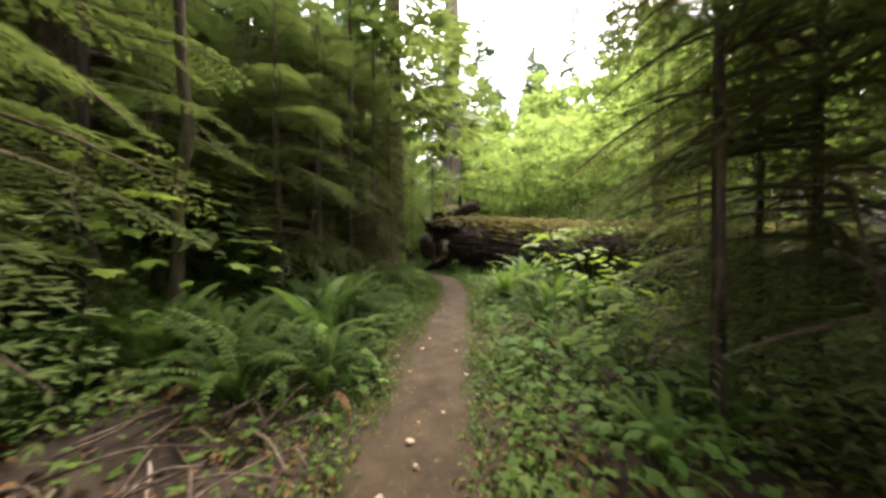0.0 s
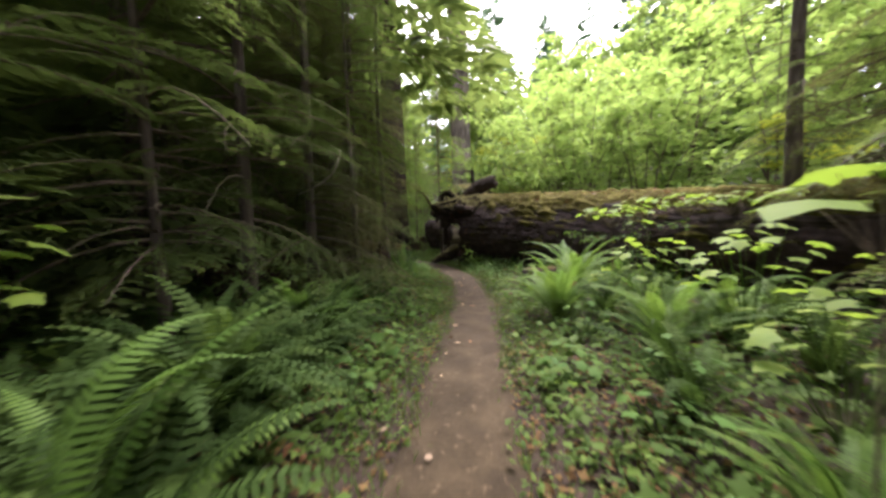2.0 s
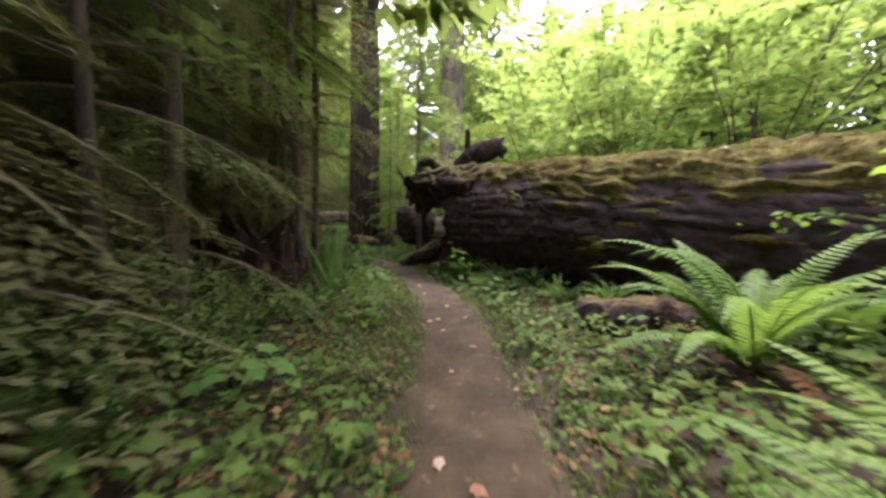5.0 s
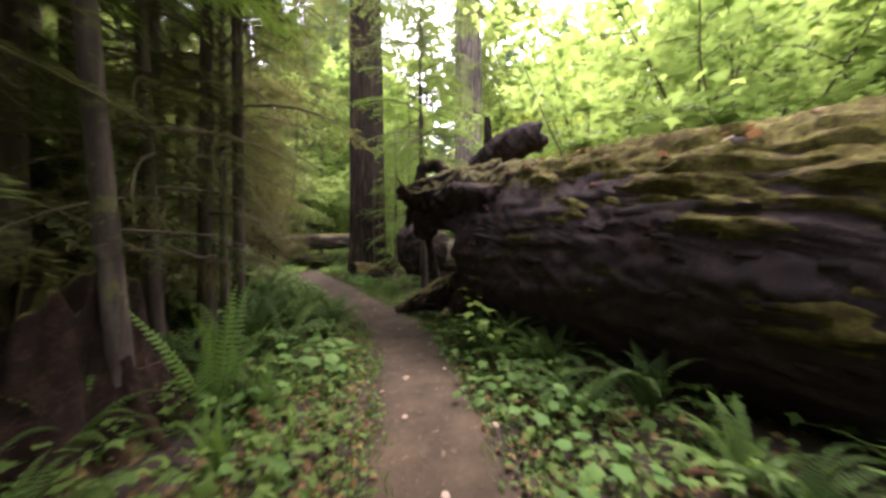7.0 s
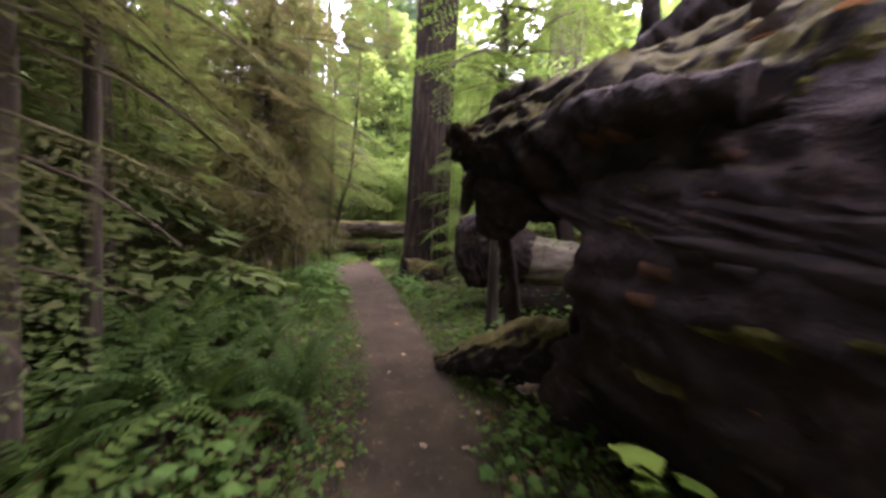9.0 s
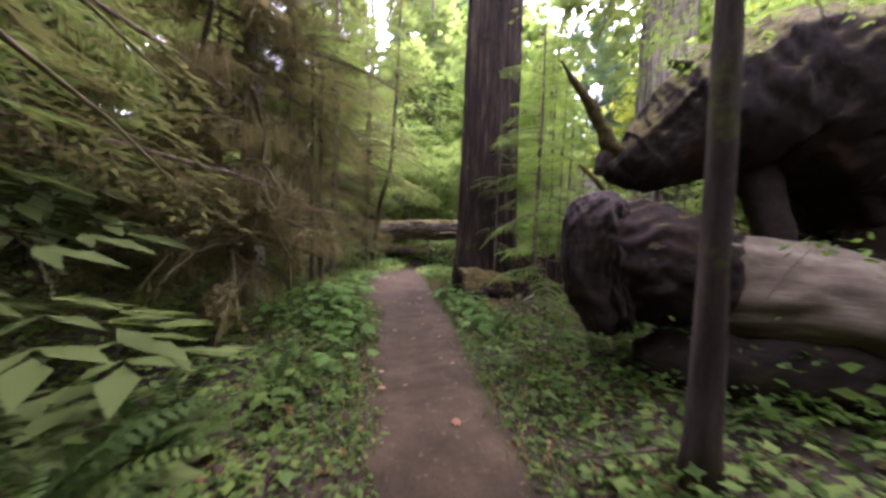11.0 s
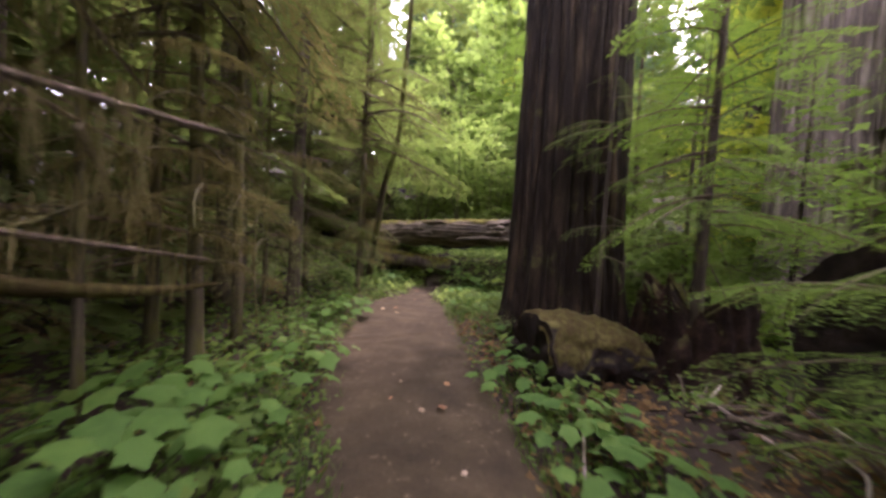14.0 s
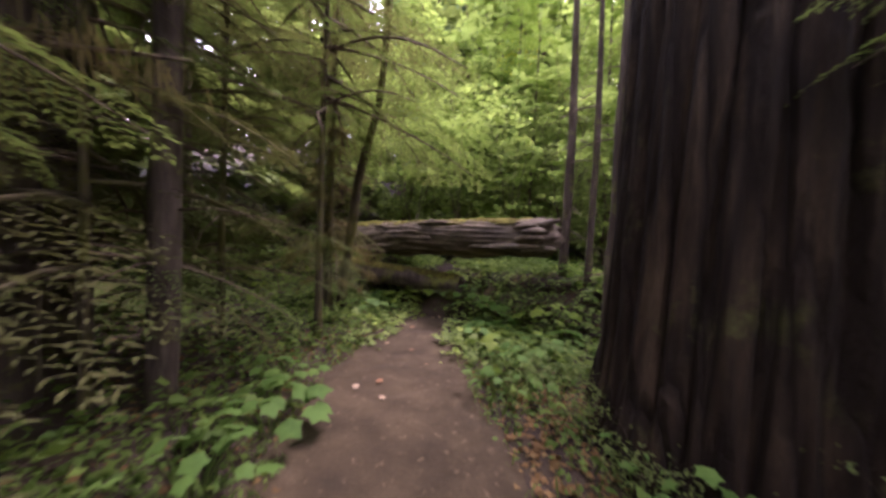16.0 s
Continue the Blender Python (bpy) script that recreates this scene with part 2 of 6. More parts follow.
M_STICK = wood_material("bleached_stick", (0.16, 0.12, 0.09), (0.3, 0.24, 0.19), (0.42, 0.36, 0.29))

# ---- mesh tools ----
R = np.random.RandomState


def mesh_np(name, v, f, smooth=False):
    """A mesh from arrays of places and triangles."""
    me = bpy.data.meshes.new(name)
    v, f = np.asarray(v, np.float32), np.asarray(f, np.int32)
    me.vertices.add(len(v))
    me.vertices.foreach_set("co", v.ravel())
    me.loops.add(f.size)
    me.loops.foreach_set("vertex_index", f.ravel())
    me.polygons.add(len(f))
    me.polygons.foreach_set("loop_start", np.arange(0, f.size, f.shape[1], dtype=np.int32))
    if smooth:
        me.polygons.foreach_set("use_smooth", np.ones(len(f), bool))
    me.update(calc_edges=True)
    return me


def piece(name, me, material, parent=None, label="", m=None):
    """One mesh object, under a thing or on its own."""
    if material and not me.materials:
        me.materials.append(material)
    ob = new(name, me)
    if parent:
        ob.parent = parent
    if m is not None:
        ob.matrix_basis = m
    if label:
        ob["label"] = label
    return ob


def thing(name, label, category, m=None, group="", kind=""):
    ob = new(name)
    ob.empty_display_size = 0.2
    if m is not None:
        ob.matrix_basis = m
    return tagged(ob, label, category, group, kind)


def rot(yaw, pitch=0.0, roll=0.0):
    """Matrices (n, 3, 3): roll about x, then pitch (x rises), then yaw about z; radians."""
    yaw, pitch, roll = np.broadcast_arrays(np.atleast_1d(yaw).astype(float), pitch, roll)
    cy, sy, cp, sp, cr, sr = np.cos(yaw), np.sin(yaw), np.cos(pitch), np.sin(pitch), np.cos(roll), np.sin(roll)
    o, z = np.ones_like(cy), np.zeros_like(cy)
    a = np.stack([cy, -sy, z, sy, cy, z, z, z, o], -1).reshape(-1, 3, 3)
    b = np.stack([cp, z, -sp, z, o, z, sp, z, cp], -1).reshape(-1, 3, 3)
    c = np.stack([o, z, z, z, cr, -sr, z, sr, cr], -1).reshape(-1, 3, 3)
    return a @ b @ c


def scatter(v, f, places, turns, sizes):
    """Copies of one small shape, joined into one pair of arrays."""
    v, f = np.asarray(v, float), np.asarray(f)
    n = len(places)
    sizes = np.broadcast_to(np.asarray(sizes, float), (n,))
    out_v = np.einsum("nij,kj->nki", turns, v) * sizes[:, None, None] + np.asarray(places)[:, None, :]
    out_f = f[None] + (np.arange(n) * len(v))[:, None, None]
    return out_v.reshape(-1, 3), out_f.reshape(-1, 3)


def join(*pairs):
    vs, fs, k = [], [], 0
    for v, f in pairs:
        vs.append(np.asarray(v, float))
        fs.append(np.asarray(f) + k)
        k += len(v)
    return np.concatenate(vs), np.concatenate(fs)


def wob(p, scale, seed=0.0):
    """Cheap smooth noise in about -1..1 at places p (n, 3)."""
    p = np.asarray(p, float) * scale
    s = np.zeros(len(p))
    for i, (a, b, c) in enumerate(((1.0, 0.7, 0.4), (-0.6, 1.3, 0.8), (1.7, -1.1, 1.5), (2.3, 2.1, -1.9), (-3.7, 2.9, 3.1), (5.3, -4.6, 4.9))):
        s += np.sin(p @ np.array([a, b, c]) + seed * (1.3 + i) + i) / (1.2 + 0.5 * i)
    return s / 2.6


def tube(points, radii, sides=8, rough=0.0, seed=0, furrow=0, furrow_depth=0.0, caps=True):
    """A tapering tube along points, with optional lengthwise furrows."""
    pts, rad = np.asarray(points, float), np.asarray(radii, float)
    tang = np.gradient(pts, axis=0)
    tang /= np.linalg.norm(tang, axis=1)[:, None]
    ref = np.array([0.0, 0, 1]) if abs(tang[0][2]) < 0.8 else np.array([1.0, 0, 0])
    side = np.cross(tang, ref)
    side /= np.linalg.norm(side, axis=1)[:, None]
    up = np.cross(side, tang)
    ang = np.linspace(0, 2 * np.pi, sides, endpoint=False)
    n = len(pts)
    rr = np.repeat(rad[:, None], sides, 1)
    if furrow:
        run = np.linspace(0, 1, n)[:, None] * 3
        ph = np.sin(ang * furrow + 2.1 * np.sin(run * 2.3 + ang * 2) + seed) + 0.6 * np.sin(ang * furrow * 1.7 + 3 * np.sin(run * 3.1 + ang) + 2 * seed)
        rr = rr + furrow_depth * (np.abs(ph) - 0.6)
    v = pts[:, None, :] + rr[..., None] * (np.cos(ang)[None, :, None] * side[:, None, :] + np.sin(ang)[None, :, None] * up[:, None, :])
    v = v.reshape(-1, 3)
    if rough:
        w = wob(v, 3.0 / max(rad.max(), 0.02) ** 0.5, seed) * rough
        v += (v - np.repeat(pts, sides, 0)) * w[:, None]
    i, j = np.meshgrid(np.arange(n - 1), np.arange(sides), indexing="ij")
    a, b = i * sides + j, i * sides + (j + 1) % sides
    f = np.concatenate([np.stack([a, b, b + sides], -1).reshape(-1, 3), np.stack([a, b + sides, a + sides], -1).reshape(-1, 3)])
    if caps:
        k = len(v)
        v = np.concatenate([v, pts[:1], pts[-1:]])
        j = np.arange(sides)
        f = np.concatenate([f, np.stack([np.full(sides, k), (j + 1) % sides, j], -1),
                            np.stack([np.full(sides, k + 1), (n - 1) * sides + j, (n - 1) * sides + (j + 1) % sides], -1)])
    return v, f


# ---- lie of the land ----
WAY = np.array([(-0.35, -4), (-0.25, 2), (-0.12, 3.4), (0.08, 6.4), (0.3, 8.4), (0.27, 10), (0.24, 11.5), (-0.05, 13), (-0.5, 14.5),
                (-1.03, 15.7), (-1.82, 16.9), (-2.68, 18.1), (-3.92, 20.0), (-5.25, 21.5), (-6.25, 23.0), (-6.95, 24.6), (-7.4, 26.4), (-8.2, 29), (-9.2, 33)])


def way_place(s):
    """The middle of the trail, s in 0..1 along it, and its direction."""
    seg = np.linalg.norm(np.diff(WAY, axis=0), axis=1)
    cum = np.concatenate([[0], np.cumsum(seg)]) / seg.sum()
    fine = np.linspace(0, 1, 400)
    p = np.stack([np.interp(fine, cum, WAY[:, k]) for k in (0, 1)], -1)
    ker = np.ones(13) / 13
    p[6:-6] = np.stack([np.convolve(p[:, k], ker, "valid") for k in (0, 1)], -1)
    return np.stack([np.interp(s, fine, p[:, k]) for k in (0, 1)], -1)


LINE = way_place(np.linspace(0, 1, 160))


def off_way(x, y):
    """Distance from the trail's middle line."""
    q = np.stack([np.ravel(x), np.ravel(y)], -1)
    best = np.full(len(q), 1e9)
    a, b = LINE[:-1], LINE[1:]
    for p0, p1 in zip(a[::2], b[1::2]):
        d = p1 - p0
        t = np.clip(((q - p0) @ d) / (d @ d), 0, 1)
        best = np.minimum(best, np.linalg.norm(q - p0 - t[:, None] * d, axis=1))
    return best.reshape(np.shape(x))


def ground_z(x, y):
    x, y = np.asarray(x, float), np.asarray(y, float)
    d = off_way(x, y)
    k = np.clip((d - 0.5) / 1.6, 0, 1)
    k = k * k * (3 - 2 * k)
    p = np.stack([x.ravel(), y.ravel(), np.zeros(x.size)], -1)
    bumps = (wob(p, 0.7, 1.0) * 0.10 + wob(p, 2.3, 2.0) * 0.035).reshape(x.shape)
    far = np.clip((np.hypot(x + 2, y - 14) - 17) / 45, 0, 1) ** 1.25
    rise = np.clip((y - 24.9 - 0.293 * np.clip(-4.3 - x, 0, 12)) / 1.3, 0, 1)
    bank = 0.85 * rise * rise * (3 - 2 * rise) * np.clip((-2.5 - x) / 1.5, 0, 1)
    return -0.03 + k * (0.10 + bumps) + far * 15 + bank


def gz(x, y):
    return float(ground_z(np.array([x]), np.array([y]))[0])


# ---- ground and trail ----
def spread(lo, hi, step, reach):
    """Even steps from lo to hi, then growing ones as far as reach."""
    mid = list(np.arange(lo, hi + 1e-6, step))
    a, s = [hi], step
    while a[-1] < reach:
        s *= 1.35
        a.append(a[-1] + s)
    b, s = [lo], step
    while b[-1] > -reach:
        s *= 1.35
        b.append(b[-1] - s)
    return np.array(b[1:][::-1] + mid + a[1:])


def build_ground():
    xs, ys = spread(-11, 8, 0.16, 600), spread(-3, 30, 0.16, 600)
    gx, gy = np.meshgrid(xs, ys)
    v = np.stack([gx.ravel(), gy.ravel(), ground_z(gx, gy).ravel()], -1)
    nx, ny = len(xs), len(ys)
    i, j = np.meshgrid(np.arange(ny - 1), np.arange(nx - 1), indexing="ij")
    a = (i * nx + j).ravel()
    f = np.concatenate([np.stack([a, a + 1, a + nx + 1], -1), np.stack([a, a + nx + 1, a + nx], -1)])
    ob = piece("ground", mesh_np("ground", v, f, True), M_SOIL)
    tagged(ob, "dark brown forest floor with litter and moss", "ground", kind="structure")


def half_width(s):
    """Half the trail's width, by how far north it has come."""
    return width_at(way_place(s)[:, 1])


def width_at(y):
    return np.interp(y, [0, 3, 6, 9, 12, 15, 18, 20, 21.5, 23, 25, 28], [0.45, 0.43, 0.41, 0.42, 0.43, 0.46, 0.55, 0.66, 0.82, 0.86, 0.72, 0.5])


def build_path():
    n, m = 900, 13
    s = np.linspace(0, 1, n)
    c = way_place(s)
    t = np.gradient(c, axis=0)
    t /= np.linalg.norm(t, axis=1)[:, None]
    side = np.stack([t[:, 1], -t[:, 0]], -1)
    u = np.linspace(-1, 1, m)
    p3 = np.concatenate([c, np.zeros((n, 1))], 1)
    wl_, wr_ = half_width(s) + 0.03 * wob(p3, 1.3, 5) + 0.03 * wob(p3, 7.7, 6) + 0.02 * wob(p3, 19.0, 2), half_width(s) + 0.03 * wob(p3, 1.5, 9) + 0.03 * wob(p3, 8.3, 7) + 0.02 * wob(p3, 17.0, 3)
    w = np.where(u[None] < 0, wl_[:, None], wr_[:, None])
    xy = c[:, None] + side[:, None] * (u[None, :, None] * w[..., None])
    flat = np.concatenate([xy.reshape(-1, 2), np.zeros((n * m, 1))], 1)
    z = 0.012 * wob(flat, 4.0, 3) + 0.006 * wob(flat, 13.0, 4) - 0.03 * (np.abs(u) > 0.99)[None].repeat(n, 0).ravel() - 0.01 * (1 - u ** 2)[None].repeat(n, 0).ravel()
    flat[:, 2] = z + 0.012
    i, j = np.meshgrid(np.arange(n - 1), np.arange(m - 1), indexing="ij")
    a = (i * m + j).ravel()
    f = np.concatenate([np.stack([a, a + 1, a + m + 1], -1), np.stack([a, a + m + 1, a + m], -1)])
    ob = piece("path", mesh_np("path", flat, f, True), M_PATH)
    tagged(ob, "narrow trodden brown dirt footpath with fallen leaves", "path", kind="structure")


build_ground()
build_path()


# ---- leaves and boughs ----
def frond_shape(n, width, arch, rise, seed, sides=2):
    """A fern frond, one metre long, rising from its root and arching over; pinnae narrow to the tip."""
    r = R(seed)
    t = np.linspace(0.0, 1.0, n + 1)
    ang = rise - arch * t ** 1.5
    step = 1.0 / n
    x = np.concatenate([[0], np.cumsum(np.cos(ang[:-1]) * step)])
    z = np.concatenate([[0], np.cumsum(np.sin(ang[:-1]) * step)])
    mid = np.stack([x, 0.02 * np.sin(t * 5 + seed), z], -1)
    fwd = np.stack([np.cos(ang), np.zeros(n + 1), np.sin(ang)], -1)
    up = np.stack([-np.sin(ang), np.zeros(n + 1), np.cos(ang)], -1)
    v, f = [], []
    for i in range(n // 8, n + 1):
        k = (t[i] - 0.1) / 0.9
        length = width * (min(1.0, 0.55 + 2.0 * k) * (1 - max(0.0, k) ** 2.2) + 0.03) * (0.9 + 0.2 * r.rand())
        w = 0.29 * step
        for sgn in (-1, 1):
            tip = mid[i] + np.array([0, sgn * length, 0]) + fwd[i] * length * 0.28 - up[i] * length * (0.18 + 0.15 * r.rand())
            b0, b1 = mid[i] - fwd[i] * w, mid[i] + fwd[i] * w
            m0 = (b0 + tip) / 2 - fwd[i] * w * 0.5 + up[i] * 0.02 * length
            m1 = (b1 + tip) / 2 + fwd[i] * w * 0.7 + up[i] * 0.02 * length
            k0 = len(v)
            v += [b0, b1, m1, tip, m0]
            f += [(k0, k0 + 1, k0 + 2), (k0, k0 + 2, k0 + 4), (k0 + 4, k0 + 2, k0 + 3)]
    stem = tube(mid[::3], np.linspace(0.009, 0.002, len(mid[::3])), 3, caps=False)
    return join((v, f), stem)


FRONDS = [mesh_np("frond", *frond_shape(26, 0.082, a, b, k)) for k, (a, b) in enumerate(((1.9, 1.2), (1.5, 1.25), (2.5, 1.35), (1.5, 0.95)))]
FRONDS_TALL = [mesh_np("frond", *frond_shape(38, 0.1, a, b, 14 + k)) for k, (a, b) in enumerate(((1.5, 1.3), (1.7, 1.05), (1.4, 0.8), (2.2, 1.45), (1.2, 0.95)))]
FRONDS_UP = [mesh_np("frond", *frond_shape(28, 0.085, a, b, 10 + k)) for k, (a, b) in enumerate(((0.5, 1.45), (0.9, 1.5)))]
FRONDS_DEAD = [mesh_np("frond", *frond_shape(18, 0.08, 2.4, 0.9, 20))]
M_FERN_LIGHT = leaf_material("fern_light", (0.065, 0.125, 0.014), (0.095, 0.165, 0.018), (0.14, 0.21, 0.022), 0.42, 0.6, 0.18, "object")
for q in FRONDS:
    q.materials.append(M_FERN)
for q in FRONDS_TALL + FRONDS_UP:
    q.materials.append(M_FERN_LIGHT)
for q in FRONDS_DEAD:
    q.materials.append(M_FERN_DEAD)

FERN_LABEL = "arching green sword fern growing from the forest floor"


def fern(x, y, size, seed, n=16, kinds=None, label=FERN_LABEL, lean=None, dead=2):
    r = R(seed)
    root = thing("sword_fern", label, "fern", pose(x, y, gz(x, y) - 0.02), "sword ferns beside the trail")
    kinds = kinds or FRONDS
    for i in range(n):
        yaw = 360 * i / n * 1.62 + r.uniform(-14, 14)
        if lean is not None:
            yaw = lean + r.uniform(-95, 95)
        q = kinds[r.randint(len(kinds))]
        k = size * r.uniform(0.72, 1.08)
        piece("frond", q, None, root, "", pose(0, 0, 0, r.uniform(-12, 12), r.uniform(-22, 12), yaw) @ Matrix.Scale(k, 4))
    for i in range(dead):
        piece("frond", FRONDS_DEAD[0], None, root, "withered brown frond",
              pose(0, 0, 0, r.uniform(-15, 15), 10, r.uniform(0, 360)) @ Matrix.Scale(size * 0.7, 4))
    return root


def bough_shape(seed, twigs=16, subs=6, droop=0.35, spray=0.42, needle=0.075, fat=0.32, stick=True):
    """A flat drooping conifer bough, one metre long, along +x: needles on side twigs; also its woody axis."""
    r = R(seed)
    v, f = [], []

    def axis(t):
        return np.array([t, 0.03 * math.sin(4 * t + seed), 0.10 * t - droop * t * t])

    def spike(a, d, length):
        d = d / np.linalg.norm(d)
        s = np.cross(d, (0, 0, 1.0))
        s /= np.linalg.norm(s) + 1e-9
        k, w = len(v), length * fat * 0.5
        v.extend([a, a + d * length * 0.45 + s * w, a + d * length - np.array([0, 0, 0.12 * length]), a + d * length * 0.5 - s * w])
        f.extend([(k, k + 1, k + 2), (k, k + 2, k + 3)])

    for i in range(twigs):
        t = 0.10 + 0.88 * i / (twigs - 1) + r.uniform(-0.015, 0.015)
        sgn = 1 if i % 2 else -1
        base = axis(t)
        length = spray * (1.05 - t) ** 0.8 * r.uniform(0.75, 1.15) + 0.05
        a = radians(r.uniform(48, 66))
        d = np.array([math.cos(a), sgn * math.sin(a), -0.12])
        cnt = max(2, int(round(subs * length / spray)))
        for j in range(cnt):
            q = base + d * length * (j + 0.5) / cnt - np.array([0, 0, 0.35 * length * ((j + 0.5) / cnt) ** 2])
            for s2 in (-1, 1):
                b = a * sgn + s2 * radians(r.uniform(32, 55))
                spike(q, np.array([math.cos(b), math.sin(b), r.uniform(-0.35, 0.05)]), needle * r.uniform(0.8, 1.5))
        spike(base + d * length * 0.85 - np.array([0, 0, 0.25 * length]), d, needle * 1.6)
    for j in range(5):
        spike(axis(0.8 + 0.045 * j), np.array([1, (-1) ** j * 0.7, -0.3]), needle * 1.4)
    wood = tube([axis(t) for t in np.linspace(0, 0.95, 6)], np.linspace(0.014, 0.003, 6), 4, caps=False)
    return np.array(v), np.array(f), wood


def two_tone(name, leaf, wood, leaf_mat, wood_mat):
    """One mesh of foliage on its twig, in two materials."""
    v, f = join(leaf, wood)
    me = mesh_np(name, v, f)
    me.materials.append(leaf_mat)
    me.materials.append(wood_mat)
    idx = np.zeros(len(f), np.int32)
    idx[len(leaf[1]):] = 1
    me.polygons.foreach_set("material_index", idx)
    return me


FINE = [bough_shape(k, 30, 14, 0.34 + 0.07 * k, 0.46, 0.033, 0.26) for k in range(4)]
MIDDLE = [bough_shape(10 + k, 10, 3, 0.34 + 0.06 * k, 0.52, 0.15, 0.38) for k in range(3)]
COARSE = [bough_shape(30 + k, 9, 3, 0.3, 0.6, 0.17, 0.42) for k in range(3)]
BROAD_BOUGHS = [bough_shape(34 + k, 7, 2, 0.3, 0.6, 0.30, 0.55) for k in range(2)]
STICK = tube([(0, 0, 0), (0.35, 0.02, 0.02), (0.7, -0.02, -0.05), (1, 0, -0.16)], [0.014, 0.010, 0.006, 0.002], 4)
THIN = tube([(0, 0, 0), (0.5, 0.02, -0.01), (1, 0, -0.16)], [0.013, 0.008, 0.002], 3, caps=False)
NEAR_DARK = [two_tone("bough", b[:2], b[2], M_NEEDLE, M_TWIG) for b in FINE]
NEAR_OLIVE = [two_tone("bough", b[:2], b[2], M_NEEDLE_OLIVE, M_BARK_MOSSY) for b in FINE]
NEAR_MOSSY = [two_tone("bough", b[:2], b[2], M_NEEDLE_MOSSY, M_BARK_MOSSY) for b in FINE]
NEAR_LIGHT = [two_tone("bough", b[:2], b[2], M_NEEDLE_LIGHT, M_TWIG) for b in FINE]
DEAD_STICK = [mesh_np("dead_branch", *join(STICK, *[scatter(*STICK, [(t, 0, 0.05 * t - 0.18 * t * t)], rot(s * 0.9, -0.1), 0.35 * (1.2 - t)) for t, s in q]))
              for q in (((0.4, 1), (0.6, -1), (0.8, 1)), ((0.3, -1), (0.55, 1)), ((0.5, 1),))]
for q in DEAD_STICK:
    q.materials.append(M_TWIG)


class Kind:
    """A kind of plant: its meshes are made once and shared by all of its plants."""

    def __init__(self, name, label, category, parts):
        self.name, self.label, self.category, self.parts = name, label, category, parts

    def put(self, x, y, scale=1.0, turn=0.0, group="", label="", tilt=(0, 0), z=None):
        m = pose(x, y, (gz(x, y) - 0.05) if z is None else z, tilt[0], tilt[1], turn) @ Matrix.Scale(scale, 4)
        root = thing(self.name, label or self.label, self.category, m, group)
        for name, me, mat, lab in self.parts:
            ob = piece(name, me, mat, root, lab)
            if name not in ("trunk", "stem"):
                ob["kind"] = "stuff"
        return root


def stem_tube(seed, h, r0, sides=10, furrow=0, bend=0.004):
    zs = np.linspace(0, 1, 14) ** 1.3 * h
    pts = np.stack([bend * h * np.sin(zs * 0.6 + seed), bend * h * np.cos(zs * 0.5 + seed), zs], -1)
    pts[:, :2] -= pts[0, :2]
    rad = r0 * (1 - 0.9 * zs / h) + 0.5 * r0 * np.exp(-zs / (1.6 * r0 + 0.05))
    return tube(pts, rad, sides, 0.12, seed, furrow, r0 * 0.07 if furrow else 0)


def conifer_kind(seed, h, r0, n, z0, z1, l0, l1, boughs, needles, bark, label, dead=14, tilt=-0.1):
    """A conifer further off: trunk, joined crown and joined branch wood."""
    r = R(seed)
    out, sticks = [], []
    for b in boughs:
        m = n // len(boughs)
        u = (np.arange(m) + r.rand(m)) / m
        z = z0 + (z1 - z0) * u
        size = (l0 + (l1 - l0) * u) * r.uniform(0.6, 1.15, m)
        turns = rot(r.uniform(0, 2 * np.pi, m), tilt + 0.35 * u + r.uniform(-0.2, 0.2, m), r.uniform(-0.3, 0.3, m))
        places = np.stack([0 * z, 0 * z, z], -1)
        out.append(scatter(b[0], b[1], places, turns, size))
        sticks.append(scatter(*THIN, places[::3], turns[::3], size[::3] * 0.9))
    dz = r.uniform(0.5, max(z0 + 1.5, 2.5), dead)
    sticks.append(scatter(*THIN, np.stack([0 * dz, 0 * dz, dz], -1), rot(r.uniform(0, 6.28, dead), r.uniform(-0.4, 0.15, dead), 0), r.uniform(0.5, 1.5, dead) * min(1.0, l0 * 0.7)))
    return Kind("conifer_tree", label, "tree", [("trunk", mesh_np("trunk", *stem_tube(seed, h, r0), True), bark, ""),
                                                ("crown", mesh_np("crown", *join(*out)), needles, ""),
                                                ("branchwork", mesh_np("branchwork", *join(*sticks)), M_TWIG, "thin dead brown branches")])


TRUNKS = [mesh_np("trunk", *stem_tube(140 + k, 9.0 + k, 0.085 + 0.02 * k, 12), True) for k in range(3)]
TRUNKS_MOSSY = [q.copy() for q in TRUNKS]
for q in TRUNKS:
    q.materials.append(M_BARK)
for q in TRUNKS_MOSSY:
    q.materials.append(M_BARK_MOSSY)


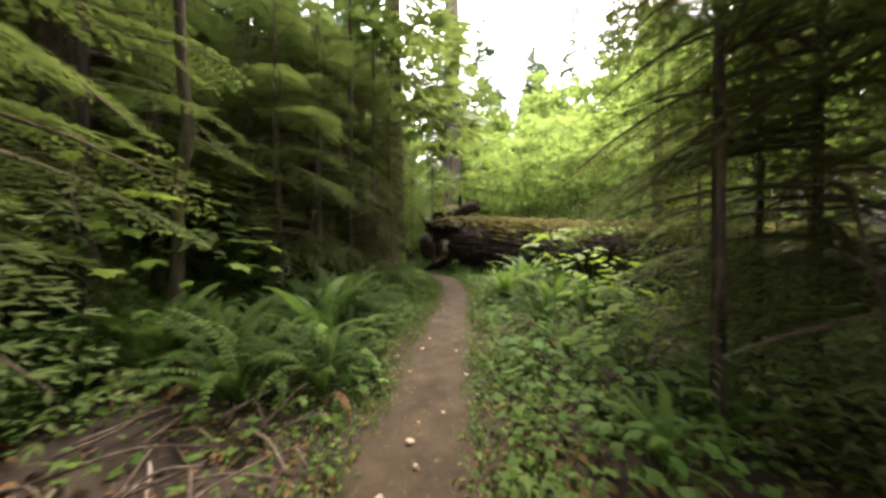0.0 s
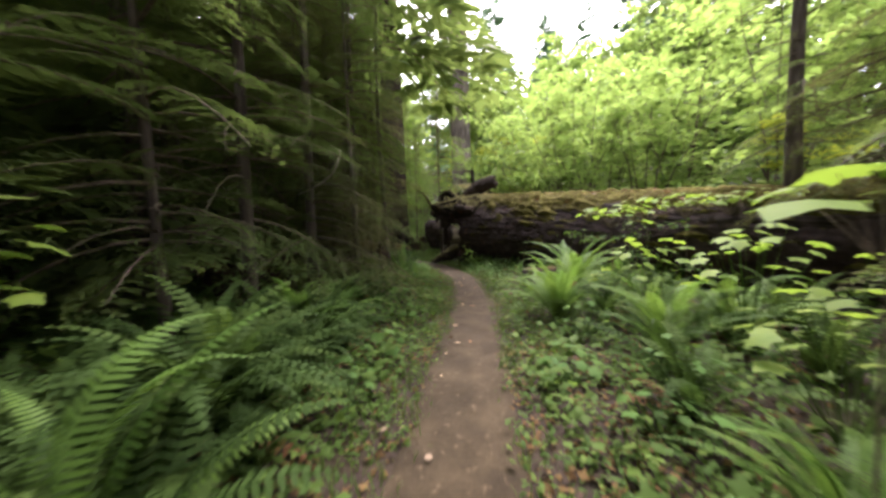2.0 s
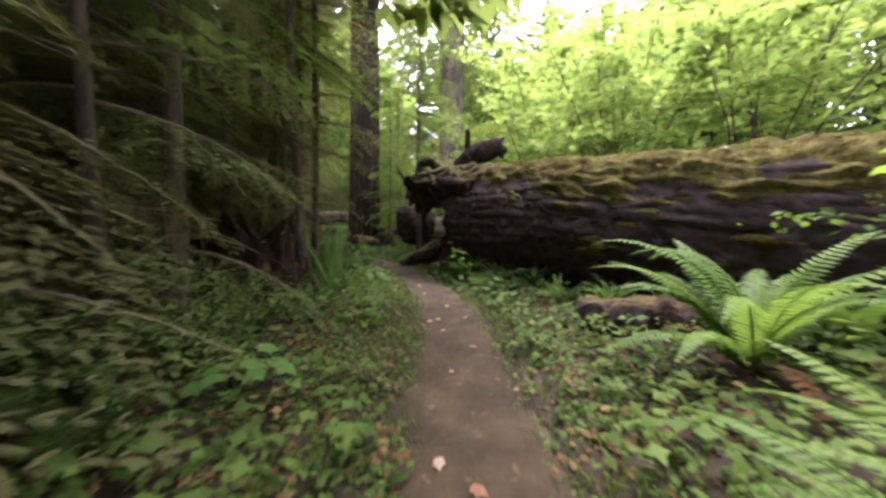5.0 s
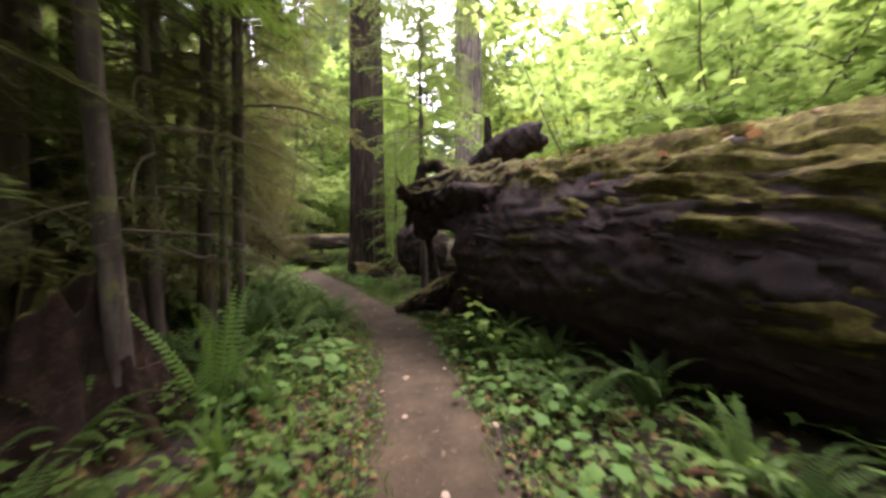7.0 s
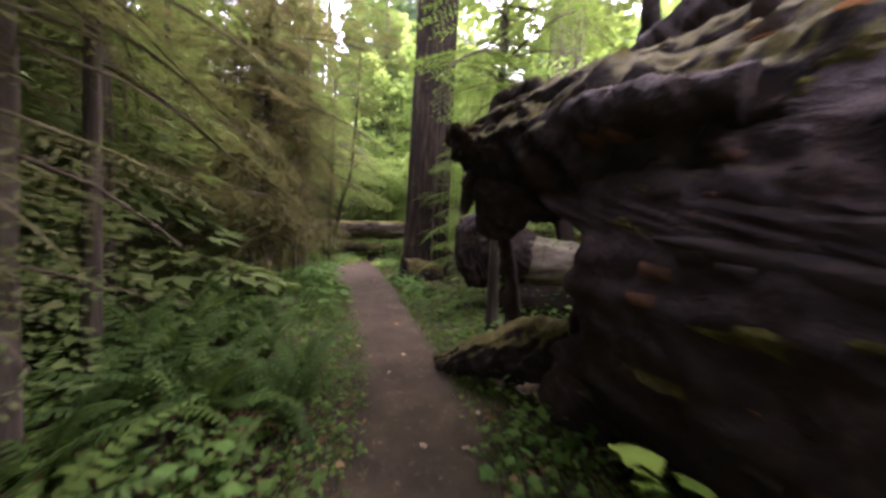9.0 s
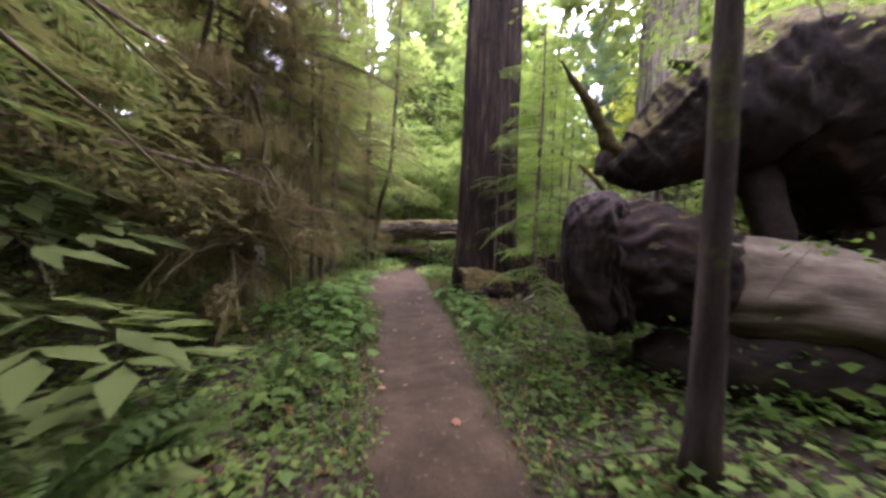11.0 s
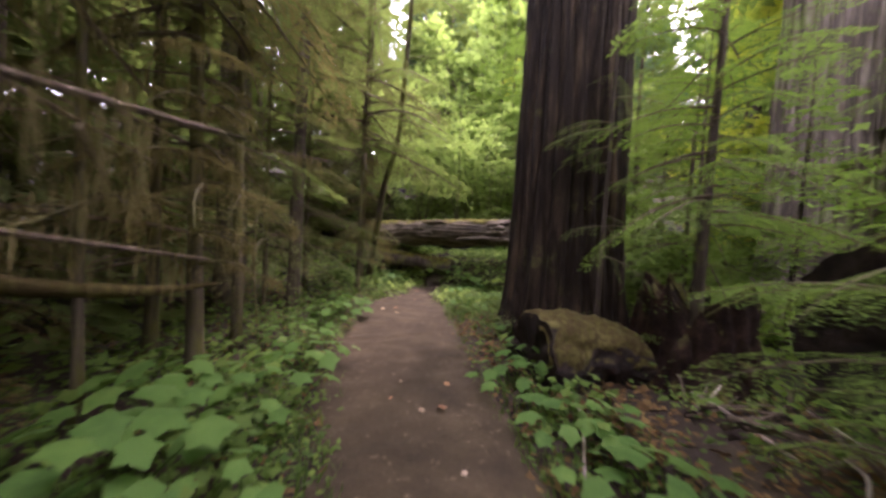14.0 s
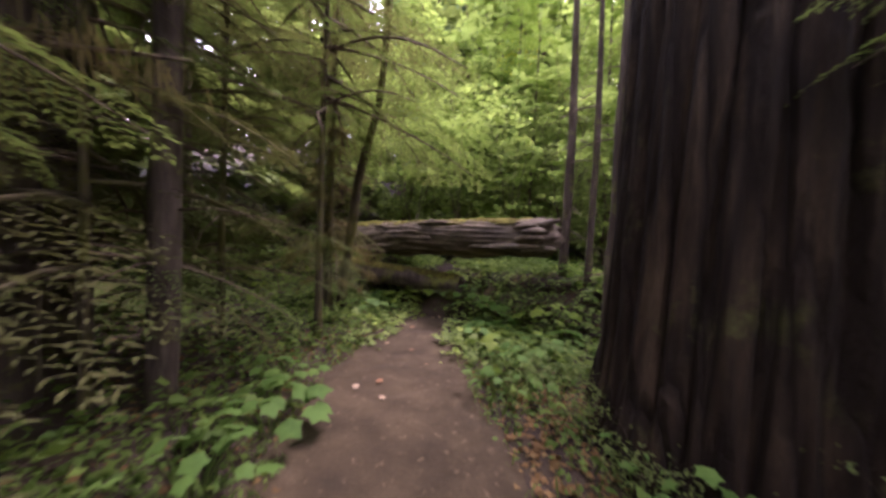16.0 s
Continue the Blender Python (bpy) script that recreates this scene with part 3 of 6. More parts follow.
def near_conifer(x, y, seed, n=44, z0=0.8, z1=6.5, l0=1.9, l1=1.0, boughs=None, trunks=None, label="", dead=8, keep=0.75, scale=1.0, tilt=(0, 0), clear=4.2, thin=1.0):
    """A conifer close to the trail, each bough a part; none reaches over the walker's way below head height."""
    r = R(seed)
    root = thing("conifer_tree", label or "dark young hemlock with drooping green boughs beside the trail", "tree",
                 pose(x, y, gz(x, y) - 0.05, tilt[0], tilt[1], 0), "conifers of the forest")
    piece("trunk", (trunks or TRUNKS)[seed % 3], None, root, "", Matrix.Diagonal((scale * thin, scale * thin, scale, 1)))
    boughs = boughs or NEAR_DARK
    for i in range(n + dead):
        u = (i + r.rand()) / n if i < n else r.rand() * 0.3
        z = z0 + (z1 - z0) * u
        a = r.uniform(0, 360)
        size = (l0 + (l1 - l0) * u) * r.uniform(0.65, 1.15) * (1 if i < n else 0.7)
        for _ in range(6):
            tip = (x + size * math.cos(radians(a)), y + size * math.sin(radians(a)))
            if z > clear or min(off_way(np.array([tip[0], (tip[0] + x) / 2]), np.array([tip[1], (tip[1] + y) / 2]))) > keep:
                break
            a, size = a + 75, size * 0.9
        else:
            continue
        q = boughs[r.randint(len(boughs))] if i < n else DEAD_STICK[r.randint(3)]
        piece("bough" if i < n else "dead_branch", q, None, root, "",
              pose(0, 0, z, r.uniform(-16, 16), 6 - 18 * u + r.uniform(-10, 10), a) @ Matrix.Scale(size, 4))
    return root


MID_HEMLOCK = [conifer_kind(40 + k, 11 + k, 0.10 + 0.02 * k, 63, 0.6, 10.5 + k, 2.1, 0.5, MIDDLE, M_NEEDLE, M_BARK,
                            "dark hemlock with dense drooping boughs in the forest") for k in range(3)]
MID_OLIVE = [conifer_kind(50 + k, 11, 0.12, 69, 0.5, 10, 2.2, 0.6, MIDDLE, M_NEEDLE_OLIVE, M_BARK_MOSSY,
                          "olive mossy hemlock with dense drooping branches") for k in range(2)]
MID_LIGHT = [conifer_kind(60 + k, 8, 0.07, 69, 0.4, 7.6, 1.9, 0.4, MIDDLE, M_NEEDLE_LIGHT, M_BARK,
                          "light green young hemlock in the forest") for k in range(2)]
MID_BACK = [conifer_kind(45 + k, 12, 0.12, 84, 0.6, 11.5, 2.4, 0.6, COARSE, M_NEEDLE, M_BARK,
                         "dark hemlock deep in the forest") for k in range(2)]
MID_LIGHT_BACK = [conifer_kind(65 + k, 9, 0.08, 60, 0.4, 8.6, 2.0, 0.4, COARSE, M_NEEDLE_LIGHT, M_BARK,
                               "light green young hemlock deep in the forest") for k in range(2)]
TALL = [conifer_kind(70 + k, 27, 0.27, 60, 5.0, 26, 4.4, 1.1, COARSE, M_NEEDLE, M_BARK,
                     "tall dark conifer with a straight brown trunk", 26) for k in range(3)]
FAR = [conifer_kind(80 + k, 36, 0.4, 80, 2, 35.5, 6.0, 0.7, BROAD_BOUGHS, M_FAR_NEEDLE, M_BARK,
                    "distant tall pointed conifer on the hillside", 6) for k in range(2)]

MAPLE_LEAF = (np.array([(0, 0, 0), (0.02, -0.36, -0.05), (0.31, -0.36, 0.0), (0.52, -0.52, -0.08), (0.68, -0.27, -0.01), (1.0, 0, -0.12),
                        (0.68, 0.27, -0.01), (0.52, 0.52, -0.08), (0.31, 0.36, 0.0), (0.02, 0.36, -0.05), (0.38, 0, 0.05)]),
              np.array([(10, k, (k + 1) % 10) for k in range(10)]))
FIVE_LEAF = (np.array([(0, 0, 0), (0.4, -0.52, -0.06), (0.55, -0.2, 0.0), (1.0, 0, -0.1), (0.55, 0.2, 0.0), (0.4, 0.52, -0.06)]),
             np.array([(0, 1, 2), (0, 2, 4), (2, 3, 4), (0, 4, 5)]))
OVAL_LEAF = (np.array([(0, 0, 0), (0.3, -0.26, -0.02), (0.72, -0.20, -0.05), (1, 0, -0.14), (0.72, 0.20, -0.05), (0.3, 0.26, -0.02), (0.45, 0, 0.03)]),
             np.array([(6, k, (k + 1) % 6) for k in range(6)]))
SMALL_LEAF = (np.array([(0, 0, 0), (0.5, -0.32, 0.02), (1, 0, -0.12), (0.5, 0.32, 0.02)]), np.array([(0, 1, 2), (0, 2, 3)]))
BLADE = (np.array([(0, -0.03, 0), (0, 0.03, 0), (0.1, 0.025, 0.5), (0.1, -0.025, 0.5), (0.38, 0, 0.92)]), np.array([(0, 1, 2), (0, 2, 3), (3, 2, 4)]))


def broadleaf_kind(name, seed, h, stems, spread_, leaves, leaf, leaf_size, z0, mat, label, category="tree", r0=0.035, flat=0.25, wood_mat=None):
    """Several thin stems with twigs, and leaves held flat in layers along the twigs."""
    r = R(seed)
    wood, places = [], []
    nb = max(3, int(9 * h / 5))
    for s in range(stems):
        a = r.uniform(0, 6.28)
        d = np.array([math.cos(a), math.sin(a)]) * spread_ * r.uniform(0.2, 0.7)
        t = np.linspace(0, 1, 8)
        top = h * r.uniform(0.75, 1.0)
        p = np.stack([d[0] * t ** 1.6, d[1] * t ** 1.6, top * t], -1) + 0.02 * h * 0.3 * r.randn(8, 3) * (t > 0)[:, None]
        wood.append(tube(p, r0 * (1 - 0.85 * t), 5, caps=False))
        for b in range(nb):
            tb = r.uniform(z0 / h, 1.0)
            o = np.array([np.interp(tb, t, p[:, k]) for k in range(3)])
            a2, L = r.uniform(0, 6.28), spread_ * r.uniform(0.25, 0.6) * (1.15 - 0.6 * tb)
            tip = o + np.array([math.cos(a2) * L, math.sin(a2) * L, L * r.uniform(-0.05, 0.45)])
            mid = (o + tip) / 2 + np.array([0, 0, 0.1 * L])
            wood.append(tube([o, mid, tip], [r0 * 0.35, r0 * 0.22, r0 * 0.08], 3, caps=False))
            m = max(2, leaves // (stems * nb))
            u = r.uniform(0.15, 1.08, m)
            q = o + (tip - o) * u[:, None] + np.stack([0 * u, 0 * u, 0.4 * L * u * (1 - u)], -1)
            q += r.randn(m, 3) * np.array([0.2, 0.2, 0.06]) * (0.4 + L)
            places.append(q)
    q = np.concatenate(places)
    n = len(q)
    lv = scatter(*leaf, q, rot(r.uniform(0, 6.28, n), r.normal(-0.15, flat, n), r.normal(0, flat, n)), leaf_size * r.uniform(0.6, 1.25, n))
    return Kind(name, label, category, [("stemwork", mesh_np("stemwork", *join(*wood)), wood_mat or M_TWIG, ""), ("foliage", mesh_np("foliage", *lv), mat, "")])


VINE_MAPLE = [broadleaf_kind("vine_maple", 90 + k, 6.5, 5, 3.0, 2400, FIVE_LEAF, 0.185, 0.6, M_MAPLE,
                             "bright green vine maple with layered translucent leaves", flat=0.3) for k in range(3)]
YELLOW_MAPLE = broadleaf_kind("vine_maple", 95, 6.0, 4, 2.4, 2600, FIVE_LEAF, 0.17, 0.5, M_MAPLE_YELLOW, "yellow-green vine maple with thin stems")
TALL_MAPLE = [broadleaf_kind("maple_tree", 97 + k, 17, 3, 6.0, 2700, FIVE_LEAF, 0.48, 3.0, M_MAPLE,
                             "tall bright green broadleaf maple", r0=0.14, flat=0.4) for k in range(2)]
HUCKLE = [broadleaf_kind("huckleberry_shrub", 108 + k, 1.5, 6, 1.3, 650, SMALL_LEAF, 0.065, 0.15, M_HERB,
                         "fine-leaved green huckleberry shrub on the forest floor", "shrub", 0.008, 0.4) for k in range(2)]
HUCKLE_DARK = broadleaf_kind("huckleberry_shrub", 112, 1.3, 6, 1.5, 800, SMALL_LEAF, 0.08, 0.05, M_NEEDLE,
                             "dark green leafy undergrowth shrub in the forest", "shrub", 0.008, 0.4)

LEAF_BROAD = mesh_np("leaf", *MAPLE_LEAF)
LEAF_BROAD.materials.append(leaf_material("broad_leaf", (0.045, 0.095, 0.015), (0.07, 0.135, 0.019), (0.11, 0.185, 0.028), 0.42, 0.65, 0.1, "object"))
LEAF_YELLOW = mesh_np("leaf", *MAPLE_LEAF)
LEAF_YELLOW.materials.append(leaf_material("yellow_leaf", (0.1, 0.165, 0.012), (0.135, 0.2, 0.016), (0.18, 0.24, 0.02), 0.5, 0.6, 0.15, "object"))


def broad_plant(x, y, h, n, size, seed, leaf=None, spread_=0.5, label="", name="thimbleberry_plant", level=False):
    """A low plant with broad lobed leaves on thin stalks; each leaf is a part."""
    r = R(seed)
    root = thing(name, label or "low plant with broad lobed green leaves beside the trail", "plant", pose(x, y, gz(x, y) - 0.02), "broad-leaved plants beside the trail")
    stalks = []
    for i in range(n):
        a = 2.4 * i + r.uniform(-0.4, 0.4)
        rad = spread_ * math.sqrt((i + 0.5) / n) * r.uniform(0.8, 1.1)
        tip = np.array([rad * math.cos(a), rad * math.sin(a), h * (r.uniform(0.92, 1.04) if level else r.uniform(0.65, 1.1) * (1 - 0.35 * rad / spread_))])
        foot = np.array([0.02 * math.cos(a), 0.02 * math.sin(a), 0.8 * h if level else 0.0])
        stalks.append(tube([foot, foot * 0.45 + tip * (0.5, 0.5, 0.56), tip], [0.005, 0.004, 0.002], 3, caps=False))
        piece("leaf", leaf or LEAF_BROAD, None, root, "",
              pose(*tip, r.uniform(-18, 18), r.uniform(0, 28), math.degrees(a) + r.uniform(-25, 25)) @ Matrix.Translation((-0.25 * size, 0, 0)) @ Matrix.Scale(size * r.uniform(0.65, 1.2), 4))
    if level:
        stalks.append(tube([(0, 0, 0), (0.04, 0.03, 0.4 * h), (0, 0, 0.85 * h)], [0.008, 0.007, 0.005], 4, caps=False))
    ob = piece("stalk", mesh_np("stalk", *join(*stalks)), M_TWIG if level else M_HERB, root)
    ob["kind"] = "stuff"
    return root


# ---- fallen trunks ----
LOG_A, LOG_D = np.array([0.87, 16.34]), np.array([0.55, -0.835])


def grid_faces(n, m, wrap=True):
    i, j = np.meshgrid(np.arange(n - 1), np.arange(m if wrap else m - 1), indexing="ij")
    a, b = (i * m + j).ravel(), (i * m + (j + 1) % m).ravel()
    return np.concatenate([np.stack([a, b, b + m], -1), np.stack([a, b + m, a + m], -1)])


def main_radius(S):
    return np.interp(S, [-1, 0, 4, 9, 14], [1.42, 1.38, 1.17, 0.95, 0.82])


def log_point(S, A, rr):
    """Places on the great log, from its root end; angle 90 degrees is up, 180 faces the trail."""
    c = main_radius(S) * 0.97
    du, dz = rr * np.cos(A), rr * np.sin(A)
    return np.stack([LOG_D[0] * S + 0.835 * du, LOG_D[1] * S + 0.55 * du, c + dz], -1)


def bark_relief(S, A, seed):
    p = np.stack([S.ravel() * 0.35, np.cos(A).ravel() * 2, np.sin(A).ravel() * 2], -1)
    ridges = np.sin(A * 15 + 1.7 * np.sin(S * 0.9 + A * 2) + seed) * 0.6 + np.sin(A * 29 + 2.4 * np.sin(S * 1.3 + A) + 2 * seed) * 0.4
    return 0.55 * np.abs(ridges) + 0.8 * wob(p, 1.7, seed).reshape(S.shape) + 0.5 * wob(p * (3, 1, 1), 4.5, seed + 3).reshape(S.shape)


def great_log():
    root = thing("fallen_log", "huge dark rotten fallen trunk with a mossy top", "log", pose(LOG_A[0], LOG_A[1], 0))
    n, m = 250, 168
    T, A = np.meshgrid(np.linspace(0, 1, n), np.linspace(0, 2 * np.pi, m, endpoint=False), indexing="ij")
    # the ragged hollow end reaches further on top than below
    up = np.sin(A)
    start = 0.3 + 0.6 * np.clip(-np.cos(A), 0, 1) * np.clip(1 - np.abs(up + 0.1) * 1.1, 0, 1) - 0.75 * np.clip(up, 0, 1) + 0.18 * np.sin(7 * A) * 0.6 + 0.12 * np.sin(17 * A + 1) - 0.5 * np.clip(-up - 0.75, 0, 1)
    S = start + (13.0 - start) * T ** 1.15
    under = np.clip(-np.sin(A - 0.35), 0, 1) * np.clip(-np.cos(A), 0, 1)
    rr = main_radius(S) * (1 + 0.05 * bark_relief(S, A, 3.0) - 0.10 * under)
    pf = np.stack([S.ravel(), np.cos(A).ravel() * 1.2, np.sin(A).ravel() * 1.2], -1)
    rr = rr + (0.035 * np.abs(wob(pf * (0.6, 1.5, 1.5), 7.0, 2)) + 0.02 * wob(pf, 15.0, 5) + 0.012 * wob(pf, 33.0, 8)).reshape(S.shape)
    outer = log_point(S, A, rr).reshape(-1, 3)
    f = grid_faces(n, m)
    # the rotted-out inside, seen from the open end
    n2 = 14
    T2, A2 = np.meshgrid(np.linspace(0, 1, n2), np.linspace(0, 2 * np.pi, m, endpoint=False), indexing="ij")
    S2 = start[:1] + 1.7 * T2
    r2 = rr[:1] * (0.93 - 0.55 * T2 ** 1.5) * (1 + 0.05 * wob(np.stack([S2.ravel(), np.cos(A2).ravel() * 2, np.sin(A2).ravel() * 2], -1), 2.5, 5).reshape(S2.shape))
    r2[0] = rr[0]
    inner = log_point(S2, A2, r2).reshape(-1, 3)
    v, f = join((outer, f), (inner, grid_faces(n2, m)[:, ::-1]))
    k = len(v)
    v = np.concatenate([v, log_point(np.array([2.0, 13.0]), np.array([0.0, 0.0]), np.array([0.0, 0.0]))])
    j = np.arange(m)
    f = np.concatenate([f, np.stack([np.full(m, k + 1), (n - 1) * m + j, (n - 1) * m + (j + 1) % m], -1),
                        np.stack([np.full(m, k), n * m + (n2 - 1) * m + (j + 1) % m, n * m + (n2 - 1) * m + j], -1)])
    piece("trunk", mesh_np("trunk", v, f, True), M_LOG_FACE, root, "dark rotten bark")
    # moss blanket on the upper side
    n, m = 340, 90
    S, A = np.meshgrid(np.linspace(-0.25, 12.5, n), np.linspace(radians(30), radians(196), m), indexing="ij")
    S = S + (12.5 - S) / 12.75 * 1.25 * np.clip((A - radians(128)) / radians(30), 0, 1)
    p = np.stack([S.ravel(), np.cos(A).ravel() * 1.5, np.sin(A).ravel() * 1.5], -1)
    reach = radians(134)
    edge = np.minimum(A - radians(35), reach - A) / 0.3 + 1.5 * wob(p * (0.8, 1.6, 1.6), 1.3, 8).reshape(S.shape) + 0.9 * wob(p * (1, 3, 3), 3.1, 4).reshape(S.shape)
    edge = np.clip(edge, -1.2, 1)
    lump = 0.05 * wob(p, 3.5, 2) + 0.12 * np.abs(wob(p * (0.45, 2.2, 2.2), 6.0, 6)) + 0.025 * np.abs(wob(p, 17.0, 7)) + 0.012 * wob(p, 38.0, 9)
    rr = main_radius(S) * (1 + 0.045 * bark_relief(S, A, 3.0)) + 0.06 * edge + lump.reshape(S.shape)
    piece("moss", mesh_np("moss", log_point(S, A, rr).reshape(-1, 3), grid_faces(n, m, False), True), M_MOSS, root, "olive-green moss with brown litter")
    # loose bark strips along the near face
    r = R(5)
    for k in range(46):
        a0 = radians(r.uniform(112, 172))
        s0, L, w = r.uniform(0.3, 9.0), r.uniform(0.5, 1.8), r.uniform(0.05, 0.14)
        S, A = np.meshgrid(np.linspace(0, 1, 14), np.linspace(-1, 1, 5), indexing="ij")
        wd = w * np.sin(np.pi * np.clip(S, 0.02, 0.98)) ** 0.5
        AA = a0 + 0.03 * np.sin(S * 4 + k) + A * wd / 1.2
        SS = s0 + S * L
        rr = main_radius(SS) * (1 + 0.05 * bark_relief(SS, AA, 3.0)) + 0.045 * (1 - np.abs(A)) * r.uniform(0.4, 1.6) - 0.02
        piece("bark_strip", mesh_np("bark_strip", log_point(SS, AA, rr).reshape(-1, 3), grid_faces(14, 5, False), True), M_LOG, root)

    def arm(name, pts, rad, mat, label, seed, rough=0.16, sides=56, n=84):
        t = np.linspace(0, 1, n)
        tt = np.linspace(0, 1, len(pts))
        q = np.stack([np.interp(t, tt, [p[k] for p in pts]) for k in range(3)], -1)
        for _ in range(2):
            q[1:-1] = (q[:-2] + q[1:-1] * 2 + q[2:]) / 4
        q[:, 0] -= LOG_A[0]
        q[:, 1] -= LOG_A[1]
        v, f = tube(q, np.interp(t, tt, rad), sides, min(rough, 0.18), seed, 7, 0.045 * max(rad))
        big = max(rad) ** 0.5
        for fr, am in ((4.0, 0.06), (10.0, 0.045), (21.0, 0.03), (44.0, 0.014)):
            v += am * big * np.stack([wob(v, fr, seed), wob(v, fr, seed + 2), wob(v, fr, seed + 4)], -1)
        return piece(name, mesh_np(name, v, f, True), mat, root, label)

    arm("root", [(1.3, 15.0, 1.9), (0.35, 15.4, 2.15), (-0.35, 15.7, 2.2), (-0.85, 15.9, 2.36)], [0.7, 0.5, 0.28, 0.1], M_MOSSY_ROOT, "dark jutting root", 1)
    arm("root", [(0.9, 16.3, 2.3), (0.0, 16.1, 2.25), (-0.5, 16.25, 2.3), (-0.93, 16.3, 2.42)], [0.6, 0.42, 0.28, 0.1], M_MOSSY_ROOT, "dark jutting root", 2)
    arm("root", [(0.0, 15.8, 2.15), (-0.33, 15.93, 1.9), (-0.45, 16.0, 1.52)], [0.42, 0.34, 0.14], M_OVERGROWN, "dark rotten root", 3)
    arm("root", [(-0.42, 15.85, 2.2), (-0.66, 15.98, 1.98), (-0.74, 16.05, 1.72)], [0.17, 0.1, 0.03], M_OVERGROWN, "dark ragged root", 23)
    arm("root", [(1.05, 15.85, 0.55), (0.4, 15.98, 0.48), (-0.1, 16.05, 0.42), (-0.6, 16.2, 0.24), (-1.0, 16.32, 0.05)], [0.42, 0.34, 0.28, 0.2, 0.08], M_MOSSY_ROOT, "low mossy root at the log's base", 4)
    arm("root", [(-0.48, 16.45, 2.0), (-0.37, 16.6, 1.45), (-0.3, 16.72, 1.0), (-0.2, 16.85, 0.05)], [0.13, 0.08, 0.075, 0.1], M_OVERGROWN, "thin root standing like a leg", 5, 0.2, 14)
    arm("root", [(0.8, 15.75, 2.0), (0.66, 15.75, 1.35), (0.6, 15.72, 0.7), (0.4, 15.8, 0.05)], [0.42, 0.36, 0.36, 0.36], M_OVERGROWN, "dark crumbling root wall", 11)
    arm("root", [(0.3, 16.2, 2.5), (-0.2, 16.35, 2.95), (-0.5, 16.5, 2.95), (-0.6, 16.4, 2.55), (-0.3, 16.2, 2.3)], [0.2, 0.13, 0.11, 0.1, 0.16], M_MOSSY_ROOT, "looped root stub", 6, 0.25, 12)
    arm("stub", [(0.5, 16.0, 2.8), (0.9, 15.9, 3.0), (1.25, 15.8, 3.16), (1.66, 15.66, 3.24)], [0.16, 0.24, 0.28, 0.26], M_OVERGROWN, "dark broken stub on the log's top", 7, 0.3)
    arm("stub", [(0.95, 16.5, 2.6), (0.87, 16.45, 3.3), (0.8, 16.4, 3.9)], [0.15, 0.11, 0.06], M_MOSSY_ROOT, "upright mossy broken stub", 8, 0.2, 12)
    arm("splinter", [(1.4, 15.74, 3.22), (1.58, 15.68, 3.38), (1.68, 15.64, 3.47)], [0.14, 0.1, 0.04], M_OVERGROWN, "jagged splinter", 12, 0.3, 10, 16)
    arm("splinter", [(1.45, 15.68, 3.1), (1.66, 15.6, 3.16), (1.78, 15.56, 3.17)], [0.16, 0.13, 0.06], M_OVERGROWN, "jagged splinter", 13, 0.3, 10, 16)
    arm("root", [(0.7, 14.55, 2.1), (0.42, 14.85, 2.16), (0.2, 15.1, 2.2), (-0.05, 15.4, 2.25)], [0.1, 0.15, 0.16, 0.1], M_OVERGROWN, "crumbling rotten heartwood", 9, 0.4)
    arm("heartwood", [(0.6, 14.86, 2.02), (0.35, 14.97, 2.12), (0.1, 15.17, 2.14)], [0.08, 0.14, 0.06], M_ROT, "orange-brown rotten heartwood", 15, 0.4)
    arm("heartwood", [(0.95, 15.0, 1.0), (0.6, 15.35, 0.8), (0.3, 15.7, 0.55)], [0.12, 0.26, 0.12], M_ROT_DARK, "dark red rotten heartwood", 16, 0.4)
    arm("heartwood", [(1.0, 14.35, 1.35), (0.68, 14.75, 1.25), (0.45, 15.2, 1.3)], [0.08, 0.16, 0.1], M_ROT_DARK, "dark red rotten heartwood", 17, 0.4)
    arm("moss", [(0.9, 15.1, 2.5), (0.4, 15.3, 2.5), (-0.2, 15.6, 2.42), (-0.7, 15.83, 2.38)], [0.2, 0.2, 0.16, 0.06], M_MOSSY_ROOT, "mossy crest of the root", 10, 0.5)
    # ragged plates and chunks of rotten wood on the near face
    r = R(55)
    chunk = (np.array([(-0.5, -0.2, 0), (0.5, -0.25, 0), (0.6, 0.2, 0), (-0.45, 0.25, 0), (-0.35, -0.1, 0.22), (0.3, -0.12, 0.3), (0.42, 0.1, 0.2), (-0.2, 0.15, 0.34)]),
             np.array([(0, 1, 5), (0, 5, 4), (1, 2, 6), (1, 6, 5), (2, 3, 7), (2, 7, 6), (3, 0, 4), (3, 4, 7), (4, 5, 6), (4, 6, 7)]))
    for name, mat, n, lab in (("wood_chunk", M_ROT_DARK, 70, "dark red crumbling wood"), ("bark_plate", M_LOG, 260, "dark ragged bark")):
        S, A = r.uniform(1.1, 5.5, n), np.radians(r.uniform(118, 205, n))
        if mat is M_ROT_DARK:
            S = 1.1 + 2.4 * r.rand(n) ** 1.4
        p = log_point(S, A, main_radius(S) * (1 + 0.05 * bark_relief(S, A, 3.0)) - 0.01)
        out_n = np.stack([0.835 * np.cos(A), 0.55 * np.cos(A), np.sin(A)], -1)
        along = np.stack([np.full(n, LOG_D[0]), np.full(n, LOG_D[1]), r.normal(0, 0.25, n)], -1)
        along -= out_n * (along * out_n).sum(1)[:, None]
        along /= np.linalg.norm(along, axis=1)[:, None]
        turns = np.stack([along, np.cross(out_n, along), out_n], -1)
